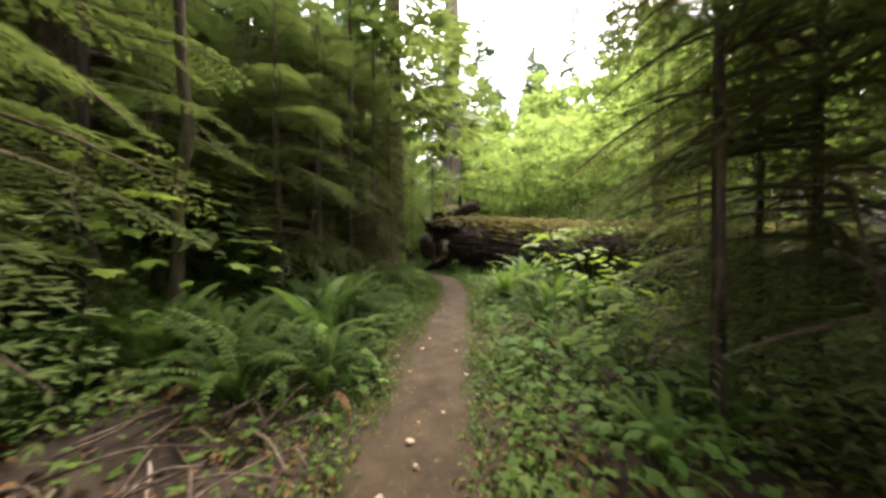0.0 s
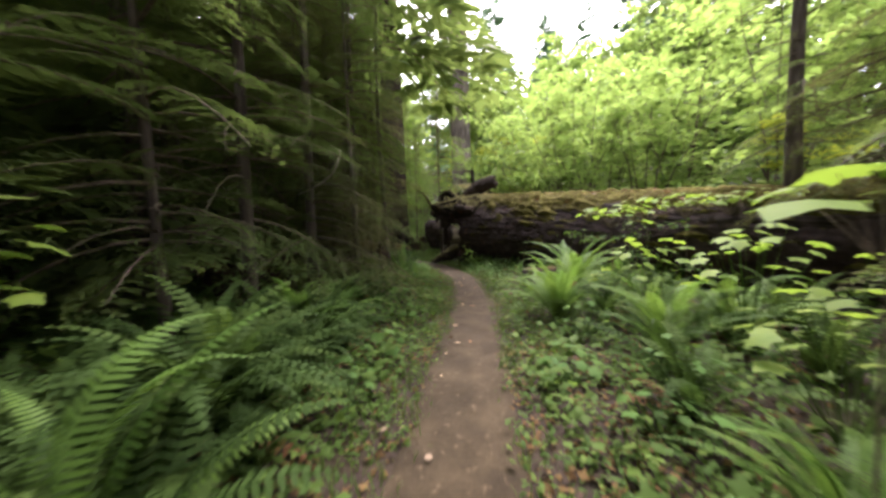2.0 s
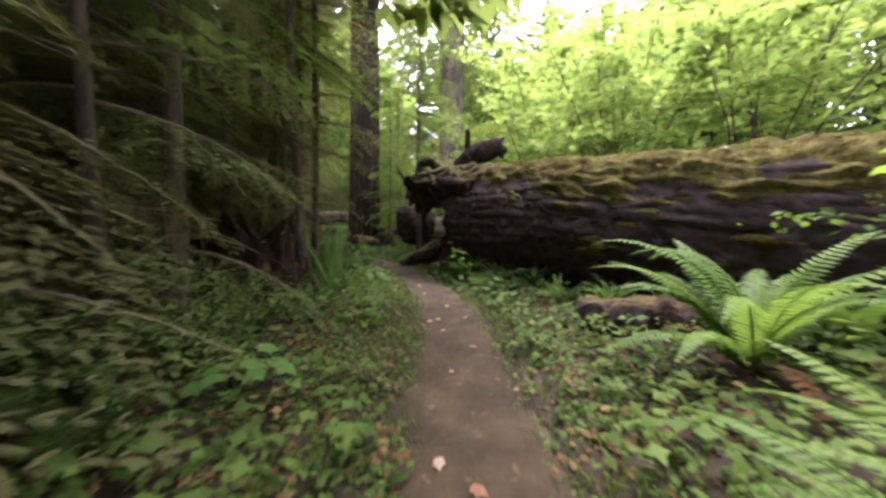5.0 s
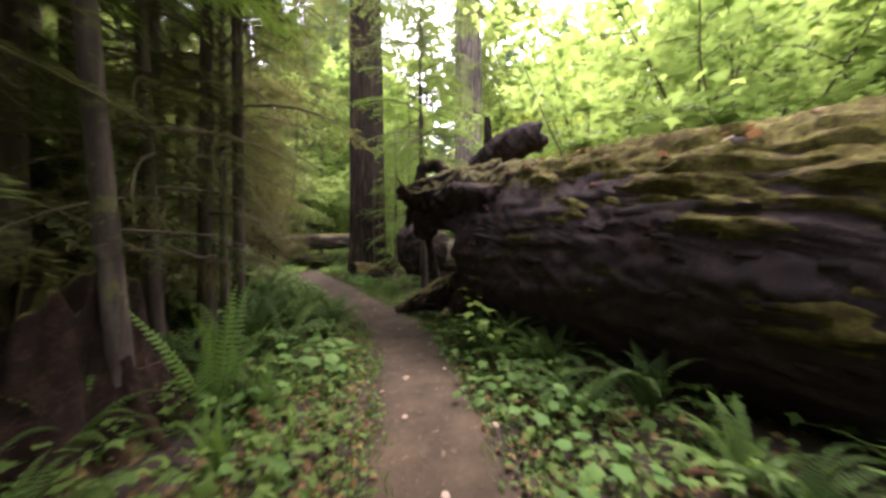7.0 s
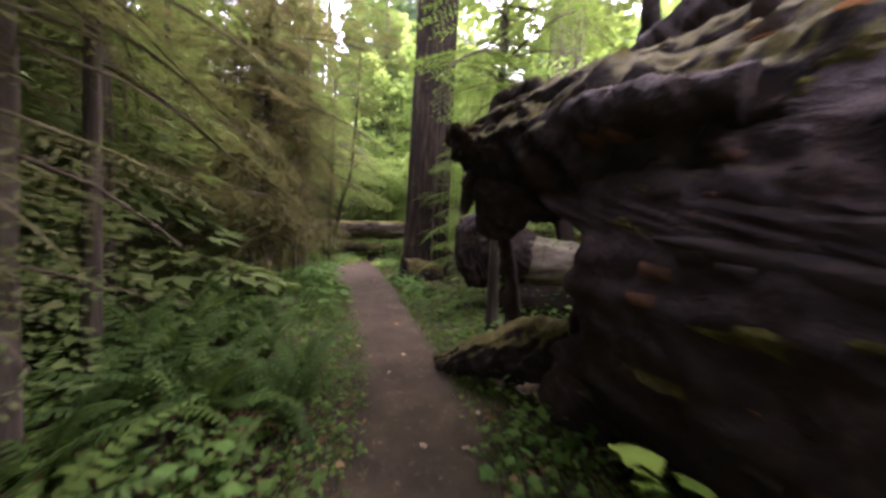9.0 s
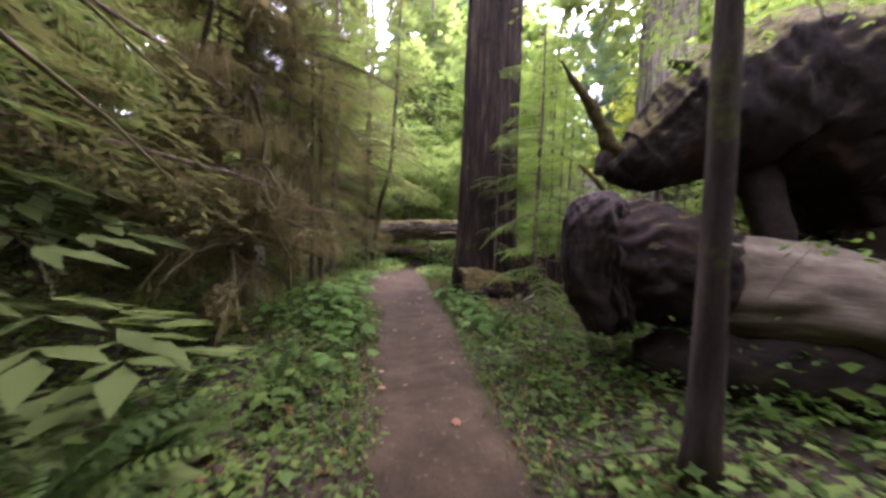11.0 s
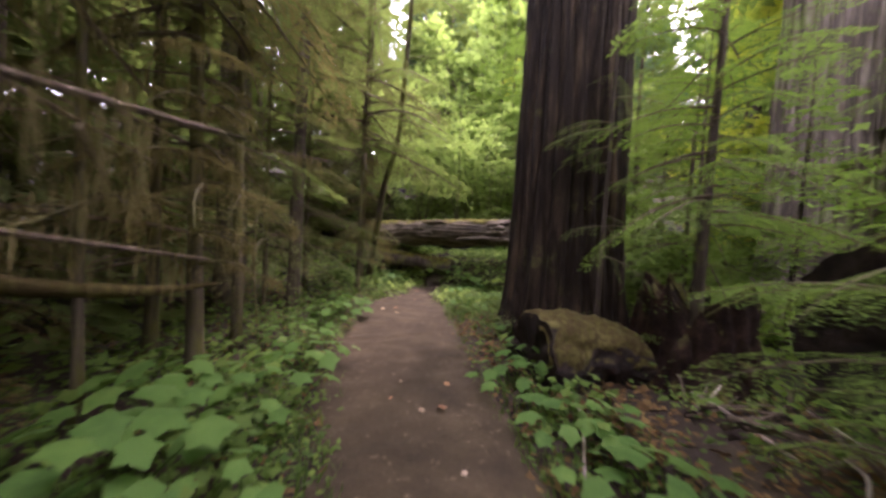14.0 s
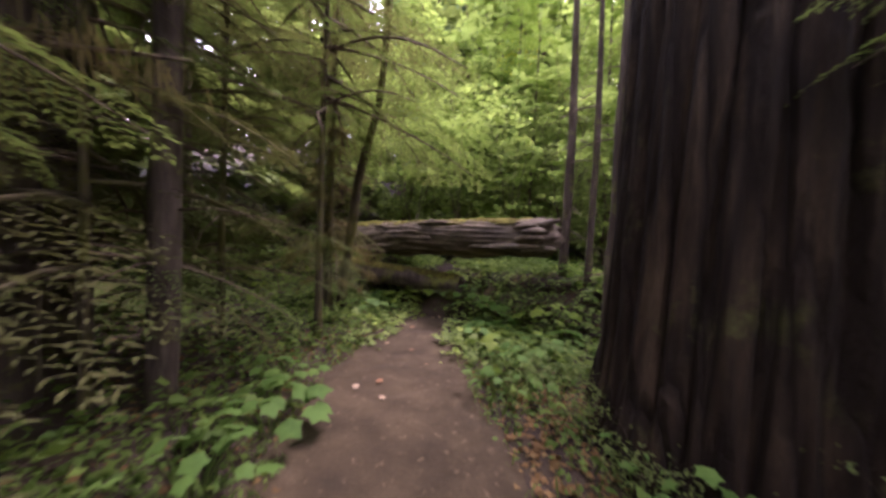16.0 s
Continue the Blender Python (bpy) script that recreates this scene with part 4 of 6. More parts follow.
        ob = piece(name, mesh_np(name, *scatter(*chunk, p, turns, 0.03 + 0.13 * r.rand(n) ** 2)), mat, root, lab)
        ob["kind"] = "stuff"
    # tufts of moss, needles and bark crumbs that roughen the top
    r = R(77)
    n = 15000
    S, A = r.uniform(-0.6, 11.5, n), np.radians(np.clip(r.normal(98, 17, n), 40, 126))
    S = np.where(r.rand(n) < 0.4, r.uniform(-0.5, 3.0, n), S)
    rr = main_radius(S) * (1 + 0.045 * bark_relief(S, A, 3.0)) + 0.05
    q = log_point(S, A, rr)
    lay = rot(r.uniform(0, 6.28, n), r.normal(0.1, 0.45, n), r.normal(0, 0.5, n))
    tuft = (np.array([(0, -0.12, 0), (0, 0.12, 0), (0.55, 0.10, 0.22), (0.5, -0.14, 0.16), (1, 0.02, 0.1)]), np.array([(0, 1, 2), (0, 2, 3), (3, 2, 4)]))
    low = r.rand(n) < 0.6
    for sel, mat, size, lab in ((low, M_MOSS_TUFT, 0.045, "shaggy olive moss tufts"), (~low, M_CRUMB, 0.035, "brown needles and bark crumbs")):
        ob = piece("moss_tuft" if mat is M_MOSS_TUFT else "bark_crumb", mesh_np("tuft", *scatter(*tuft, q[sel], lay[sel], size * r.uniform(0.5, 1.5, sel.sum()))), mat, root, lab)
        ob["kind"] = "stuff"
    return root


great_log()


def plain_log(name, label, a, b, r0, r1, bark, seed, sides=40, n=40, cut=None, moss=None, moss_label="", moss_span=(40, 140), ragged=0.0, lumpy=0.0):
    """A straight fallen trunk from a to b, with bark, cut faces and moss on its top."""
    a, b = np.array(a, float), np.array(b, float)
    t = np.linspace(0, 1, n)
    root = thing(name, label, "log", pose(*a))
    v, f = tube((b - a) * t[:, None], r0 + (r1 - r0) * t, sides, 0.14, seed, 7, 0.06 * r0, caps=False)
    v += lumpy * np.stack([wob(v, 4, seed), wob(v, 4, seed + 1), wob(v, 4, seed + 2)], -1) + 0.4 * lumpy * np.stack([wob(v, 13, seed), wob(v, 13, seed + 1), wob(v, 13, seed + 2)], -1)
    piece("trunk", mesh_np("trunk", v, f, True), bark, root)
    d = (b - a) / np.linalg.norm(b - a)
    for sgn, ring in ((-1, slice(0, sides)), (1, slice(-sides, None))):
        ringv = v[ring]
        c = ringv.mean(0)
        inner = [c + (ringv - c) * q + d * (sgn * ragged * (1 - q) + 0.02 * r0) * (1 + wob(ringv * q, 7, seed + q))[:, None] * sgn * (q < 1) for q in (1.0, 0.8, 0.6, 0.4, 0.2)]
        vv = np.concatenate(inner + [c[None]])
        ff = grid_faces(5, sides)
        j = np.arange(sides)
        ff = np.concatenate([ff, np.stack([4 * sides + j, 4 * sides + (j + 1) % sides, np.full(sides, 5 * sides)], -1)])
        piece("cut_face", mesh_np("cut_face", vv, ff, False), cut or M_CUT, root, "dark weathered broken end")
    if moss:
        side = np.cross(d, (0, 0, 1.0))
        side /= np.linalg.norm(side)
        upv = np.cross(side, d)
        mm, nn = 40, n * 3
        T, A = np.meshgrid(np.linspace(0.0, 1.0, nn), np.radians(np.linspace(moss_span[0], moss_span[1], mm)), indexing="ij")
        p = np.stack([T.ravel() * np.linalg.norm(b - a), np.cos(A).ravel(), np.sin(A).ravel()], -1)
        lo, hi = np.radians(moss_span[0]), np.radians(moss_span[1])
        edge = np.clip(np.minimum(A - lo, hi - A) / 0.25 + 1.6 * wob(p, 2.2, seed).reshape(T.shape) + 0.8 * wob(p, 6.2, seed).reshape(T.shape), -1.6, 1)
        R0 = r0 + (r1 - r0) * T
        rr = R0 * (1.02 + 0.07 * edge) + (0.025 * wob(p, 7, seed) + 0.02 * np.abs(wob(p, 19, seed))).reshape(T.shape)
        rr = rr - 0.2 * R0 * (1 - np.clip(np.minimum(T, 1 - T) / 0.07, 0, 1)) ** 2
        q = (b - a) * T[..., None] + rr[..., None] * (np.cos(A)[..., None] * side + np.sin(A)[..., None] * upv)
        q = q.reshape(-1, 3)
        q = q + lumpy * np.stack([wob(q, 4, seed), wob(q, 4, seed + 1), wob(q, 4, seed + 2)], -1) + 0.5 * lumpy * np.stack([wob(q, 13, seed), wob(q, 13, seed + 1), np.abs(wob(q, 13, seed + 2))], -1)
        piece("moss", mesh_np("moss", q, grid_faces(nn, mm, False), True), moss, root, moss_label or "green moss")
    return root


def limb(name, label, pts, rad, mat, seed, rough=0.2, sides=12, n=18, category="branch"):
    """A loose or standing piece of wood along pts."""
    t, tt = np.linspace(0, 1, n), np.linspace(0, 1, len(pts))
    q = np.stack([np.interp(t, tt, [p[k] for p in pts]) for k in range(3)], -1)
    q[1:-1] = (q[:-2] + q[1:-1] * 2 + q[2:]) / 4
    v, f = tube(q - q[0], np.interp(t, tt, rad), sides, rough, seed, 4, 0.08 * max(rad))
    return tagged(piece(name, mesh_np(name, v, f, True), mat, None, "", Matrix.Translation(q[0])), label, category)


torn_log = plain_log("mossy_log", "grey-brown fallen trunk with bright moss lying across the trail's end", (-11.8, 27.8, 1.35), (-5.35, 25.9, 1.55), 0.44, 0.3, M_SPLIT, 2,
          moss=M_MOSS_BRIGHT, moss_label="bright yellow-green moss", moss_span=(48, 150), n=60, ragged=0.35, cut=M_SPLIT, sides=90)
for k in range(16):
    # split edges and loose slabs along its side and its torn end
    rs = R(60 + k)
    t0, a0 = rs.uniform(0.15, 0.95) if k < 10 else rs.uniform(0.93, 0.98), radians(rs.uniform(-50, 75))
    c = np.array([-11.8, 27.8, 1.35]) * (1 - t0) + np.array([-5.35, 25.9, 1.55]) * t0
    rr = 0.44 + (0.3 - 0.44) * t0
    d, out = np.array([0.959, -0.283, 0.03]), np.array([-0.283, -0.959, 0.0]) * math.cos(a0) + np.array([0, 0, 1.0]) * math.sin(a0)
    L = rs.uniform(0.5, 1.5) if k < 10 else rs.uniform(0.25, 0.6)
    v, f = tube(np.linspace(0, L, 14)[:, None] * d + np.outer(0.03 * np.sin(np.linspace(0, 3, 14) + k), out), 0.055 * np.sin(np.linspace(0.25, 2.9, 14)) + 0.006, 8, 0.3, k, 3, 0.01)
    piece("splinter", mesh_np("splinter", v, f, True), M_SPLIT, torn_log, "", Matrix.Translation(c + out * rr * 0.97 - np.array([-11.8, 27.8, 1.35])))
limb("prop_log", "dark rotten log supporting the mossy trunk", [(-10.6, 26.6, 0.3), (-10.2, 28.6, 0.72)], [0.4, 0.4], M_LOG, 12, category="log")
plain_log("mossy_log", "thinner mossy trunk lying beneath another log", (-11.0, 26.6, 0.75), (-6.9, 26.35, 0.55), 0.24, 0.2, M_BARK, 22, moss=M_MOSS_BRIGHT, moss_label="bright yellow-green moss")
cut_log = plain_log("cut_log", "broken fallen trunk with pale weathered wood and dark bark", (-1.2, 19.04, 1.3), (2.1, 19.5, 0.62), 0.54, 0.38, M_PALE_WOOD, 4, ragged=0.22, cut=M_OVERGROWN)
q = np.linspace(0, 1, 30)[:, None] * np.array([1.05, 0.147, -0.216]) - np.array([0.02, 0.003, -0.004])
v, f = tube(q, np.interp(np.linspace(0, 1, 30), [0, 0.8, 1], [0.575, 0.555, 0.5]), 90, 0.1, 4, 9, 0.03, caps=False)
v += 0.025 * np.stack([wob(v, 9, 2), wob(v, 9, 4), wob(v, 9, 6)], -1) + 0.012 * np.stack([wob(v, 24, 2), wob(v, 24, 4), wob(v, 24, 6)], -1)
rim = np.linalg.norm(v, axis=1) < 0.75
v[rim, 0] -= 0.07 * np.clip(wob(v[rim] * (0.2, 1, 1), 7, 3) + 0.5 * wob(v[rim] * (0.2, 1, 1), 19, 5), -0.4, 1.2) * (1 - np.clip(v[rim, 0] / 0.4, 0, 1))
piece("bark", mesh_np("bark", v, f, True), M_OVERGROWN, cut_log, "dark brown bark with moss")
P_, A_ = np.meshgrid(np.linspace(0.02, np.pi - 0.02, 70), np.linspace(0, 2 * np.pi, 110, endpoint=False), indexing="ij")
v = np.stack([np.cos(P_), np.sin(P_) * np.cos(A_), np.sin(P_) * np.sin(A_)], -1).reshape(-1, 3)
v = np.sign(v) * np.abs(v) ** 0.62
v *= (0.94 + 0.09 * wob(v, 2.5, 4) + 0.06 * np.abs(wob(v, 7, 5)) + 0.04 * wob(v, 16, 6) + 0.02 * wob(v, 34, 7))[:, None] * np.array([0.3, 0.57, 0.58])
v[:, 2] = np.where(v[:, 2] < 0, v[:, 2] * 1.3, v[:, 2])
v[:, 0] += 0.25 * np.clip(-v[:, 2] - 0.1, 0, 1)
v *= (1.06 + 0.05 * np.abs(wob(v, 8, 11)) + 0.025 * wob(v, 21, 13))[:, None]
piece("broken_end", mesh_np("broken_end", v, grid_faces(70, 110), True), M_LOG, cut_log, "dark lumpy broken end")
limb("rotten_log", "dark rotten log lying under a pale trunk", [(-0.75, 19.0, 0.22), (-0.2, 19.05, 0.34), (2.6, 19.6, 0.35)], [0.2, 0.36, 0.34], M_LOG, 14, 0.3, 20, category="log")
plain_log("dark_log", "dark decaying trunk with a reddish mossy top", (-1.38, 21.9, 0.82), (2.2, 23.4, 0.9), 0.7, 0.8, M_LOG, 16, moss=M_MOSS, moss_span=(40, 130), moss_label="reddish olive moss", cut=M_LOG, ragged=0.1)
limb("mossy_branch", "mossy branch rising from a dark fallen trunk", [(-0.4, 22.4, 1.5), (-0.75, 22.2, 1.9), (-1.15, 21.95, 2.45), (-1.5, 21.8, 2.78)], [0.1, 0.075, 0.05, 0.02], M_MOSS, 18)


def root_wad():
    """The torn root end of a fallen tree: a tapering dark mass that rises from its tip, mossy above, with broken branches."""
    root = thing("root_wad", "dark earthy root mass with a mossy crest", "stump", pose(0, 0, 0))
    spine = np.array([(-1.12, 19.36, 2.12), (-0.8, 19.5, 2.24), (-0.3, 19.72, 2.62), (0.35, 20.0, 3.0), (1.2, 20.45, 2.75), (2.2, 20.9, 2.1), (3.0, 21.3, 1.2)])
    girth = [0.09, 0.34, 0.58, 0.78, 0.98, 1.1, 1.15]
    n, m = 130, 90
    t, tt = np.linspace(0, 1, n), np.linspace(0, 1, len(spine))
    q = np.stack([np.interp(t, tt, spine[:, k]) for k in range(3)], -1)
    for _ in range(6):
        q[1:-1] = (q[:-2] + q[1:-1] * 2 + q[2:]) / 4
    rad = np.interp(t, tt, girth)
    v, f = tube(q, rad, m, 0.1, 3)
    big = np.repeat(rad, m) ** 0.5
    big = np.concatenate([big, big[:1], big[-1:]])
    for fr, am in ((3.0, 0.10), (7.0, 0.07), (15.0, 0.04), (33.0, 0.02)):
        v += (am * big)[:, None] * np.stack([wob(v, fr, 3), wob(v, fr, 5), np.abs(wob(v, fr, 7))], -1)
    piece("root_mass", mesh_np("root_mass", v, f, True), M_MOSSY_ROOT, root, "dark crumbling root and soil")
    for pts, rd, mat, lab in (([(-0.85, 19.5, 2.38), (-1.06, 19.4, 2.42), (-1.2, 19.36, 2.72), (-1.36, 19.3, 2.98), (-1.52, 19.25, 3.2), (-1.64, 19.22, 3.42)], [0.16, 0.11, 0.065, 0.05, 0.03, 0.01], M_MOSS_BROWN, "mossy broken branch pointing up"),
                              ([(-1.06, 19.4, 2.42), (-1.15, 19.35, 2.3), (-1.2, 19.3, 2.15)], [0.09, 0.08, 0.05], M_OVERGROWN, "dark broken knot"),
                              ([(-0.3, 19.6, 3.1), (-0.42, 19.5, 3.25), (-0.6, 19.42, 3.3)], [0.07, 0.06, 0.03], M_MOSSY_ROOT, "dark stub"),
                              ([(0.3, 20.0, 2.4), (0.6, 19.9, 1.2), (0.7, 19.9, 0.0)], [0.2, 0.16, 0.22], M_OVERGROWN, "dark root reaching to the ground"),
                              ([(1.4, 20.4, 2.2), (1.5, 20.2, 1.0), (1.5, 20.1, 0.0)], [0.3, 0.24, 0.3], M_OVERGROWN, "dark root reaching to the ground")):
        p = np.array(pts)
        tb = np.linspace(0, 1, 22)
        tc = np.linspace(0, 1, len(p))
        pb = np.stack([np.interp(tb, tc, p[:, k]) for k in range(3)], -1)
        piece("branch", mesh_np("branch", *tube(pb, np.interp(tb, tc, rd), 14, 0.25, len(lab), 4, 0.008), True), mat, root, lab)


root_wad()
plain_log("log_end", "short mossy log end with a dark cut face", (-3.88, 21.74, 0.22), (-3.0, 22.48, 0.12), 0.42, 0.33, M_MOSSY_ROOT, 6, moss=M_MOSS_BROWN, moss_span=(2, 178), cut=M_LOG, lumpy=0.07, sides=80, ragged=0.06)
plain_log("log_chunk", "short decaying log chunk lying among ferns", (1.72, 10.95, 0.14), (2.75, 10.45, 0.18), 0.25, 0.23, M_OVERGROWN, 7, cut=M_STUMP, ragged=0.16, sides=70, lumpy=0.08)


def rotten_stump(x, y, r, h, seed, label, legs=7):
    """A decayed stump: a ridged, leaning mass with a broken top and roots that stand off it like legs."""
    root = thing("rotten_stump", label, "stump", pose(x, y, gz(x, y) - 0.1))
    rg = R(seed)
    n, m = 60, 110
    Z, A = np.meshgrid(np.linspace(0, 1, n), np.linspace(0, 2 * np.pi, m, endpoint=False), indexing="ij")
    top = h * (0.82 + 0.14 * np.sin(3 * A + seed) + 0.08 * np.sin(11 * A) + 0.05 * np.sin(23 * A + 2))
    prof = np.where(Z < 0.86, 1.0 + 0.45 * np.exp(-Z * 5) - 0.12 * Z, (0.9 * (1 - (Z - 0.86) / 0.14)))
    p = np.stack([np.cos(A).ravel(), np.sin(A).ravel(), Z.ravel() * 0.5], -1)
    rr = r * prof * (1 + 0.10 * np.abs(np.sin(8 * A + 1.5 * np.sin(3 * Z + seed))) + (0.10 * wob(p, 3, seed) + 0.05 * wob(p, 9, seed) + 0.03 * wob(p, 21, seed)).reshape(Z.shape))
    zz = np.where(Z < 0.86, top * Z / 0.86, top * (1 - 0.35 * (Z - 0.86) / 0.14))
    v = np.stack([rr * np.cos(A), rr * np.sin(A), zz], -1).reshape(-1, 3)
    piece("stump", mesh_np("stump", v, grid_faces(n, m), True), M_STUMP, root)
    for k in range(legs):
        a = 2 * np.pi * (k + 0.3 * rg.rand()) / legs
        c, sn = math.cos(a), math.sin(a)
        hh = h * rg.uniform(0.45, 0.95)
        q = np.array([(0.7 * r * c, 0.7 * r * sn, hh), (1.05 * r * c, 1.05 * r * sn, 0.7 * hh), (1.2 * r * c, 1.2 * r * sn, 0.35 * hh), (1.5 * r * c, 1.5 * r * sn, 0.05)])
        t = np.linspace(0, 1, 16)
        q = np.stack([np.interp(t, np.linspace(0, 1, 4), q[:, i]) for i in range(3)], -1)
        q[1:-1] = (q[:-2] + q[1:-1] * 2 + q[2:]) / 4
        w = rg.uniform(0.05, 0.1)
        piece("root", mesh_np("root", *tube(q, np.linspace(w, 0.7 * w, 16), 12, 0.25, k, 4, 0.1 * w), True), M_STUMP, root)
    return root


rotten_stump(-2.6, 11.95, 0.62, 1.35, 1, "dark reddish rotten stump with standing roots")
rotten_stump(-2.35, 22.75, 0.5, 1.15, 3, "dark crumbling stump beside a giant trunk", 6)
rotten_stump(-3.3, 7.9, 0.6, 1.1, 5, "dark rotten stump deep in the shade", 6)


# ---- standing trunks ----
def great_trunk(x, y, r, h, bark, label, seed, flare=0.45, crown=None, n=90, m=120):
    root = thing("conifer_tree", label, "tree", pose(x, y, gz(x, y) - 0.1))
    Z, A = np.meshgrid(np.linspace(0, 1, n) ** 1.7 * h, np.linspace(0, 2 * np.pi, m, endpoint=False), indexing="ij")
    rad = r * (1 - 0.3 * Z / h) + r * flare * np.exp(-Z / (0.9 * r)) * (1 + 0.35 * np.sin(5 * A + seed))
    p = np.stack([np.cos(A).ravel() * 7.5 * r, np.sin(A).ravel() * 7.5 * r, Z.ravel() * 0.55], -1)
    wave = 1.6 * wob(p, 0.35, seed).reshape(Z.shape) + 0.9 * np.sin(Z * 0.9 + 3 * A + seed)
    plates = np.abs(np.sin(11 * A + wave)) ** 0.45 * (0.75 + 0.25 * np.abs(np.sin(17 * A - wave + 0.7 * Z)))
    fine = np.abs(wob(p * (1, 1, 0.8), 4.6, seed + 3)).reshape(Z.shape)
    rad = rad + r * (0.13 * plates + 0.04 * fine - 0.1)
    v = np.stack([rad * np.cos(A), rad * np.sin(A), Z], -1).reshape(-1, 3)
    f = grid_faces(n, m)
    piece("trunk", mesh_np("trunk", v, f, True), bark, root)
    if crown:
        low, short, long_, count = crown
        rg = R(seed)
        for k in range(count):
            piece("bough", NEAR_COARSE[k % 3], None, root, "", pose(0, 0, low + (0.75 * h - low) * (k + rg.rand()) / count, rg.uniform(-15, 15), rg.uniform(-4, 14), rg.uniform(0, 360))
                  @ Matrix.Scale(rg.uniform(short, long_), 4))
    return root


NEAR_COARSE = [two_tone("bough", b[:2], b[2], M_NEEDLE, M_TWIG) for b in MIDDLE]
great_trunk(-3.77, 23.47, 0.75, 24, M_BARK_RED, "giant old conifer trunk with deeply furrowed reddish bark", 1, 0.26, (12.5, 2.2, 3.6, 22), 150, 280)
great_trunk(0.7, 28.0, 0.82, 27, M_BARK_GREY, "broad old conifer trunk with pale grey-brown bark", 2, 0.4, (9.5, 2.6, 4.6, 26))

# ---- forest ----
G = "conifers of the forest"
rf = R(7)


def free(x, y, gap):
    """Clear of the trail and of the great log."""
    s = (x - LOG_A[0]) * LOG_D[0] + (y - LOG_A[1]) * LOG_D[1]
    u = (x - LOG_A[0]) * 0.835 + (y - LOG_A[1]) * 0.55
    if -1.8 < s < 13.5 and abs(u) < 1.7:
        return False
    return off_way(np.array([x]), np.array([y]))[0] > gap


# boughs close beside the trail, on the dark side
for k, (x, y, n, z0, l0) in enumerate(((-2.5, 8.4, 50, 0.9, 1.8), (-3.3, 6.4, 46, 1.2, 1.9), (-4.3, 3.9, 46, 1.3, 2.1), (-2.3, 10.2, 50, 0.7, 1.6), (-2.65, 12.95, 40, 1.6, 1.7),
                                       (-3.9, 9.4, 50, 1.0, 2.0), (-2.7, 13.6, 44, 1.3, 1.6), (-3.6, 1.6, 40, 1.8, 2.0), (-4.2, 12.4, 50, 0.9, 2.0), (-2.9, 7.3, 60, 1.5, 1.9), (-3.4, 10.9, 60, 1.7, 2.1))):
    near_conifer(x, y, 500 + k, n * 5 // 4 if 5 < y < 11 else n * 4 // 5, z0, 6.6, l0, 1.5 if y < 7 else 1.0, clear=3.6 if y < 7 else 4.2, boughs=NEAR_DARK if y < 8 else NEAR_DARK[:2] + NEAR_OLIVE, thin=0.8)
for k, (x, y, n, z0, l0) in enumerate(((3.45, 3.0, 84, 0.7, 2.1), (3.6, 1.7, 64, 0.6, 2.3), (5.0, 4.4, 50, 0.8, 2.0), (5.6, 7.0, 44, 1.2, 1.8))):
    near_conifer(x, y, 520 + k, n, z0, 6.0, l0, 2.1 - 0.4 * k, label="olive-green hemlock with spreading boughs over the trail's edge", boughs=NEAR_DARK + NEAR_OLIVE, keep=1.25, clear=2.6, thin=0.4)
near_conifer(3.5, 3.6, 525, 36, 2.6, 6.6, 2.1, 2.3, label="olive-green hemlock with long boughs high beside the trail", boughs=NEAR_DARK + NEAR_LIGHT[:2], keep=-1, thin=0.5)
near_conifer(5.8, 8.6, 530, 30, 2.6, 7.5, 1.3, 1.1, label="slim dark conifer trunk with few short branches", dead=14, scale=1.1)
near_conifer(-2.0, 9.3, 531, 60, 1.7, 7.4, 1.25, 1.0, boughs=NEAR_DARK, keep=0.75, clear=2.9, thin=0.6, label="dense dark hemlock leaning over the trail's edge")
near_conifer(2.2, 2.6, 532, 34, 3.0, 6.0, 1.8, 1.7, boughs=NEAR_DARK, keep=-1, thin=0.5, label="dark hemlock with boughs high over the trail's start")
# mossy olive trees past the log
for k, (x, y, n, z0, l0) in enumerate(((-5.6, 16.0, 40, 1.3, 1.6), (-6.6, 18.4, 40, 0.8, 1.7), (-7.0, 19.9, 44, 1.0, 1.6), (-7.9, 21.6, 76, 1.0, 1.9), (-8.6, 22.9, 46, 0.9, 1.6), (-9.3, 25.2, 40, 0.8, 1.5))):
    near_conifer(x, y, 540 + k, n, z0, 6.4, l0, 1.1, boughs=NEAR_MOSSY[:2] + NEAR_OLIVE[:2] + NEAR_DARK[:1] if y < 19 else NEAR_OLIVE + NEAR_DARK[:1], trunks=TRUNKS_MOSSY, label="olive mossy hemlock with drooping lower branches", thin=0.42)
# light young trees round the giant trunk
for k, (x, y, n, z0, l0) in enumerate(((-2.35, 22.5, 40, 1.5, 1.2), (-2.0, 24.4, 46, 1.0, 1.5), (-0.4, 22.9, 30, 1.2, 0.9))):
    near_conifer(x, y, 560 + k, n, z0, 5.6, l0, 0.9, boughs=NEAR_LIGHT, scale=0.62, thin=0.75, label="light green young hemlock beside a giant trunk")
near_conifer(-6.0, 19.2, 571, 34, 3.6, 7.4, 2.3, 2.3, boughs=NEAR_MOSSY[:2] + NEAR_OLIVE[:2] + NEAR_LIGHT[:2], trunks=TRUNKS_MOSSY, label="mossy hemlock with green boughs high over the trail", keep=-1, thin=0.28)
near_conifer(-3.2, 12.3, 572, 34, 3.0, 7.0, 2.3, 1.6, boughs=NEAR_LIGHT, label="hemlock with light green boughs high beside the trail", keep=-1)
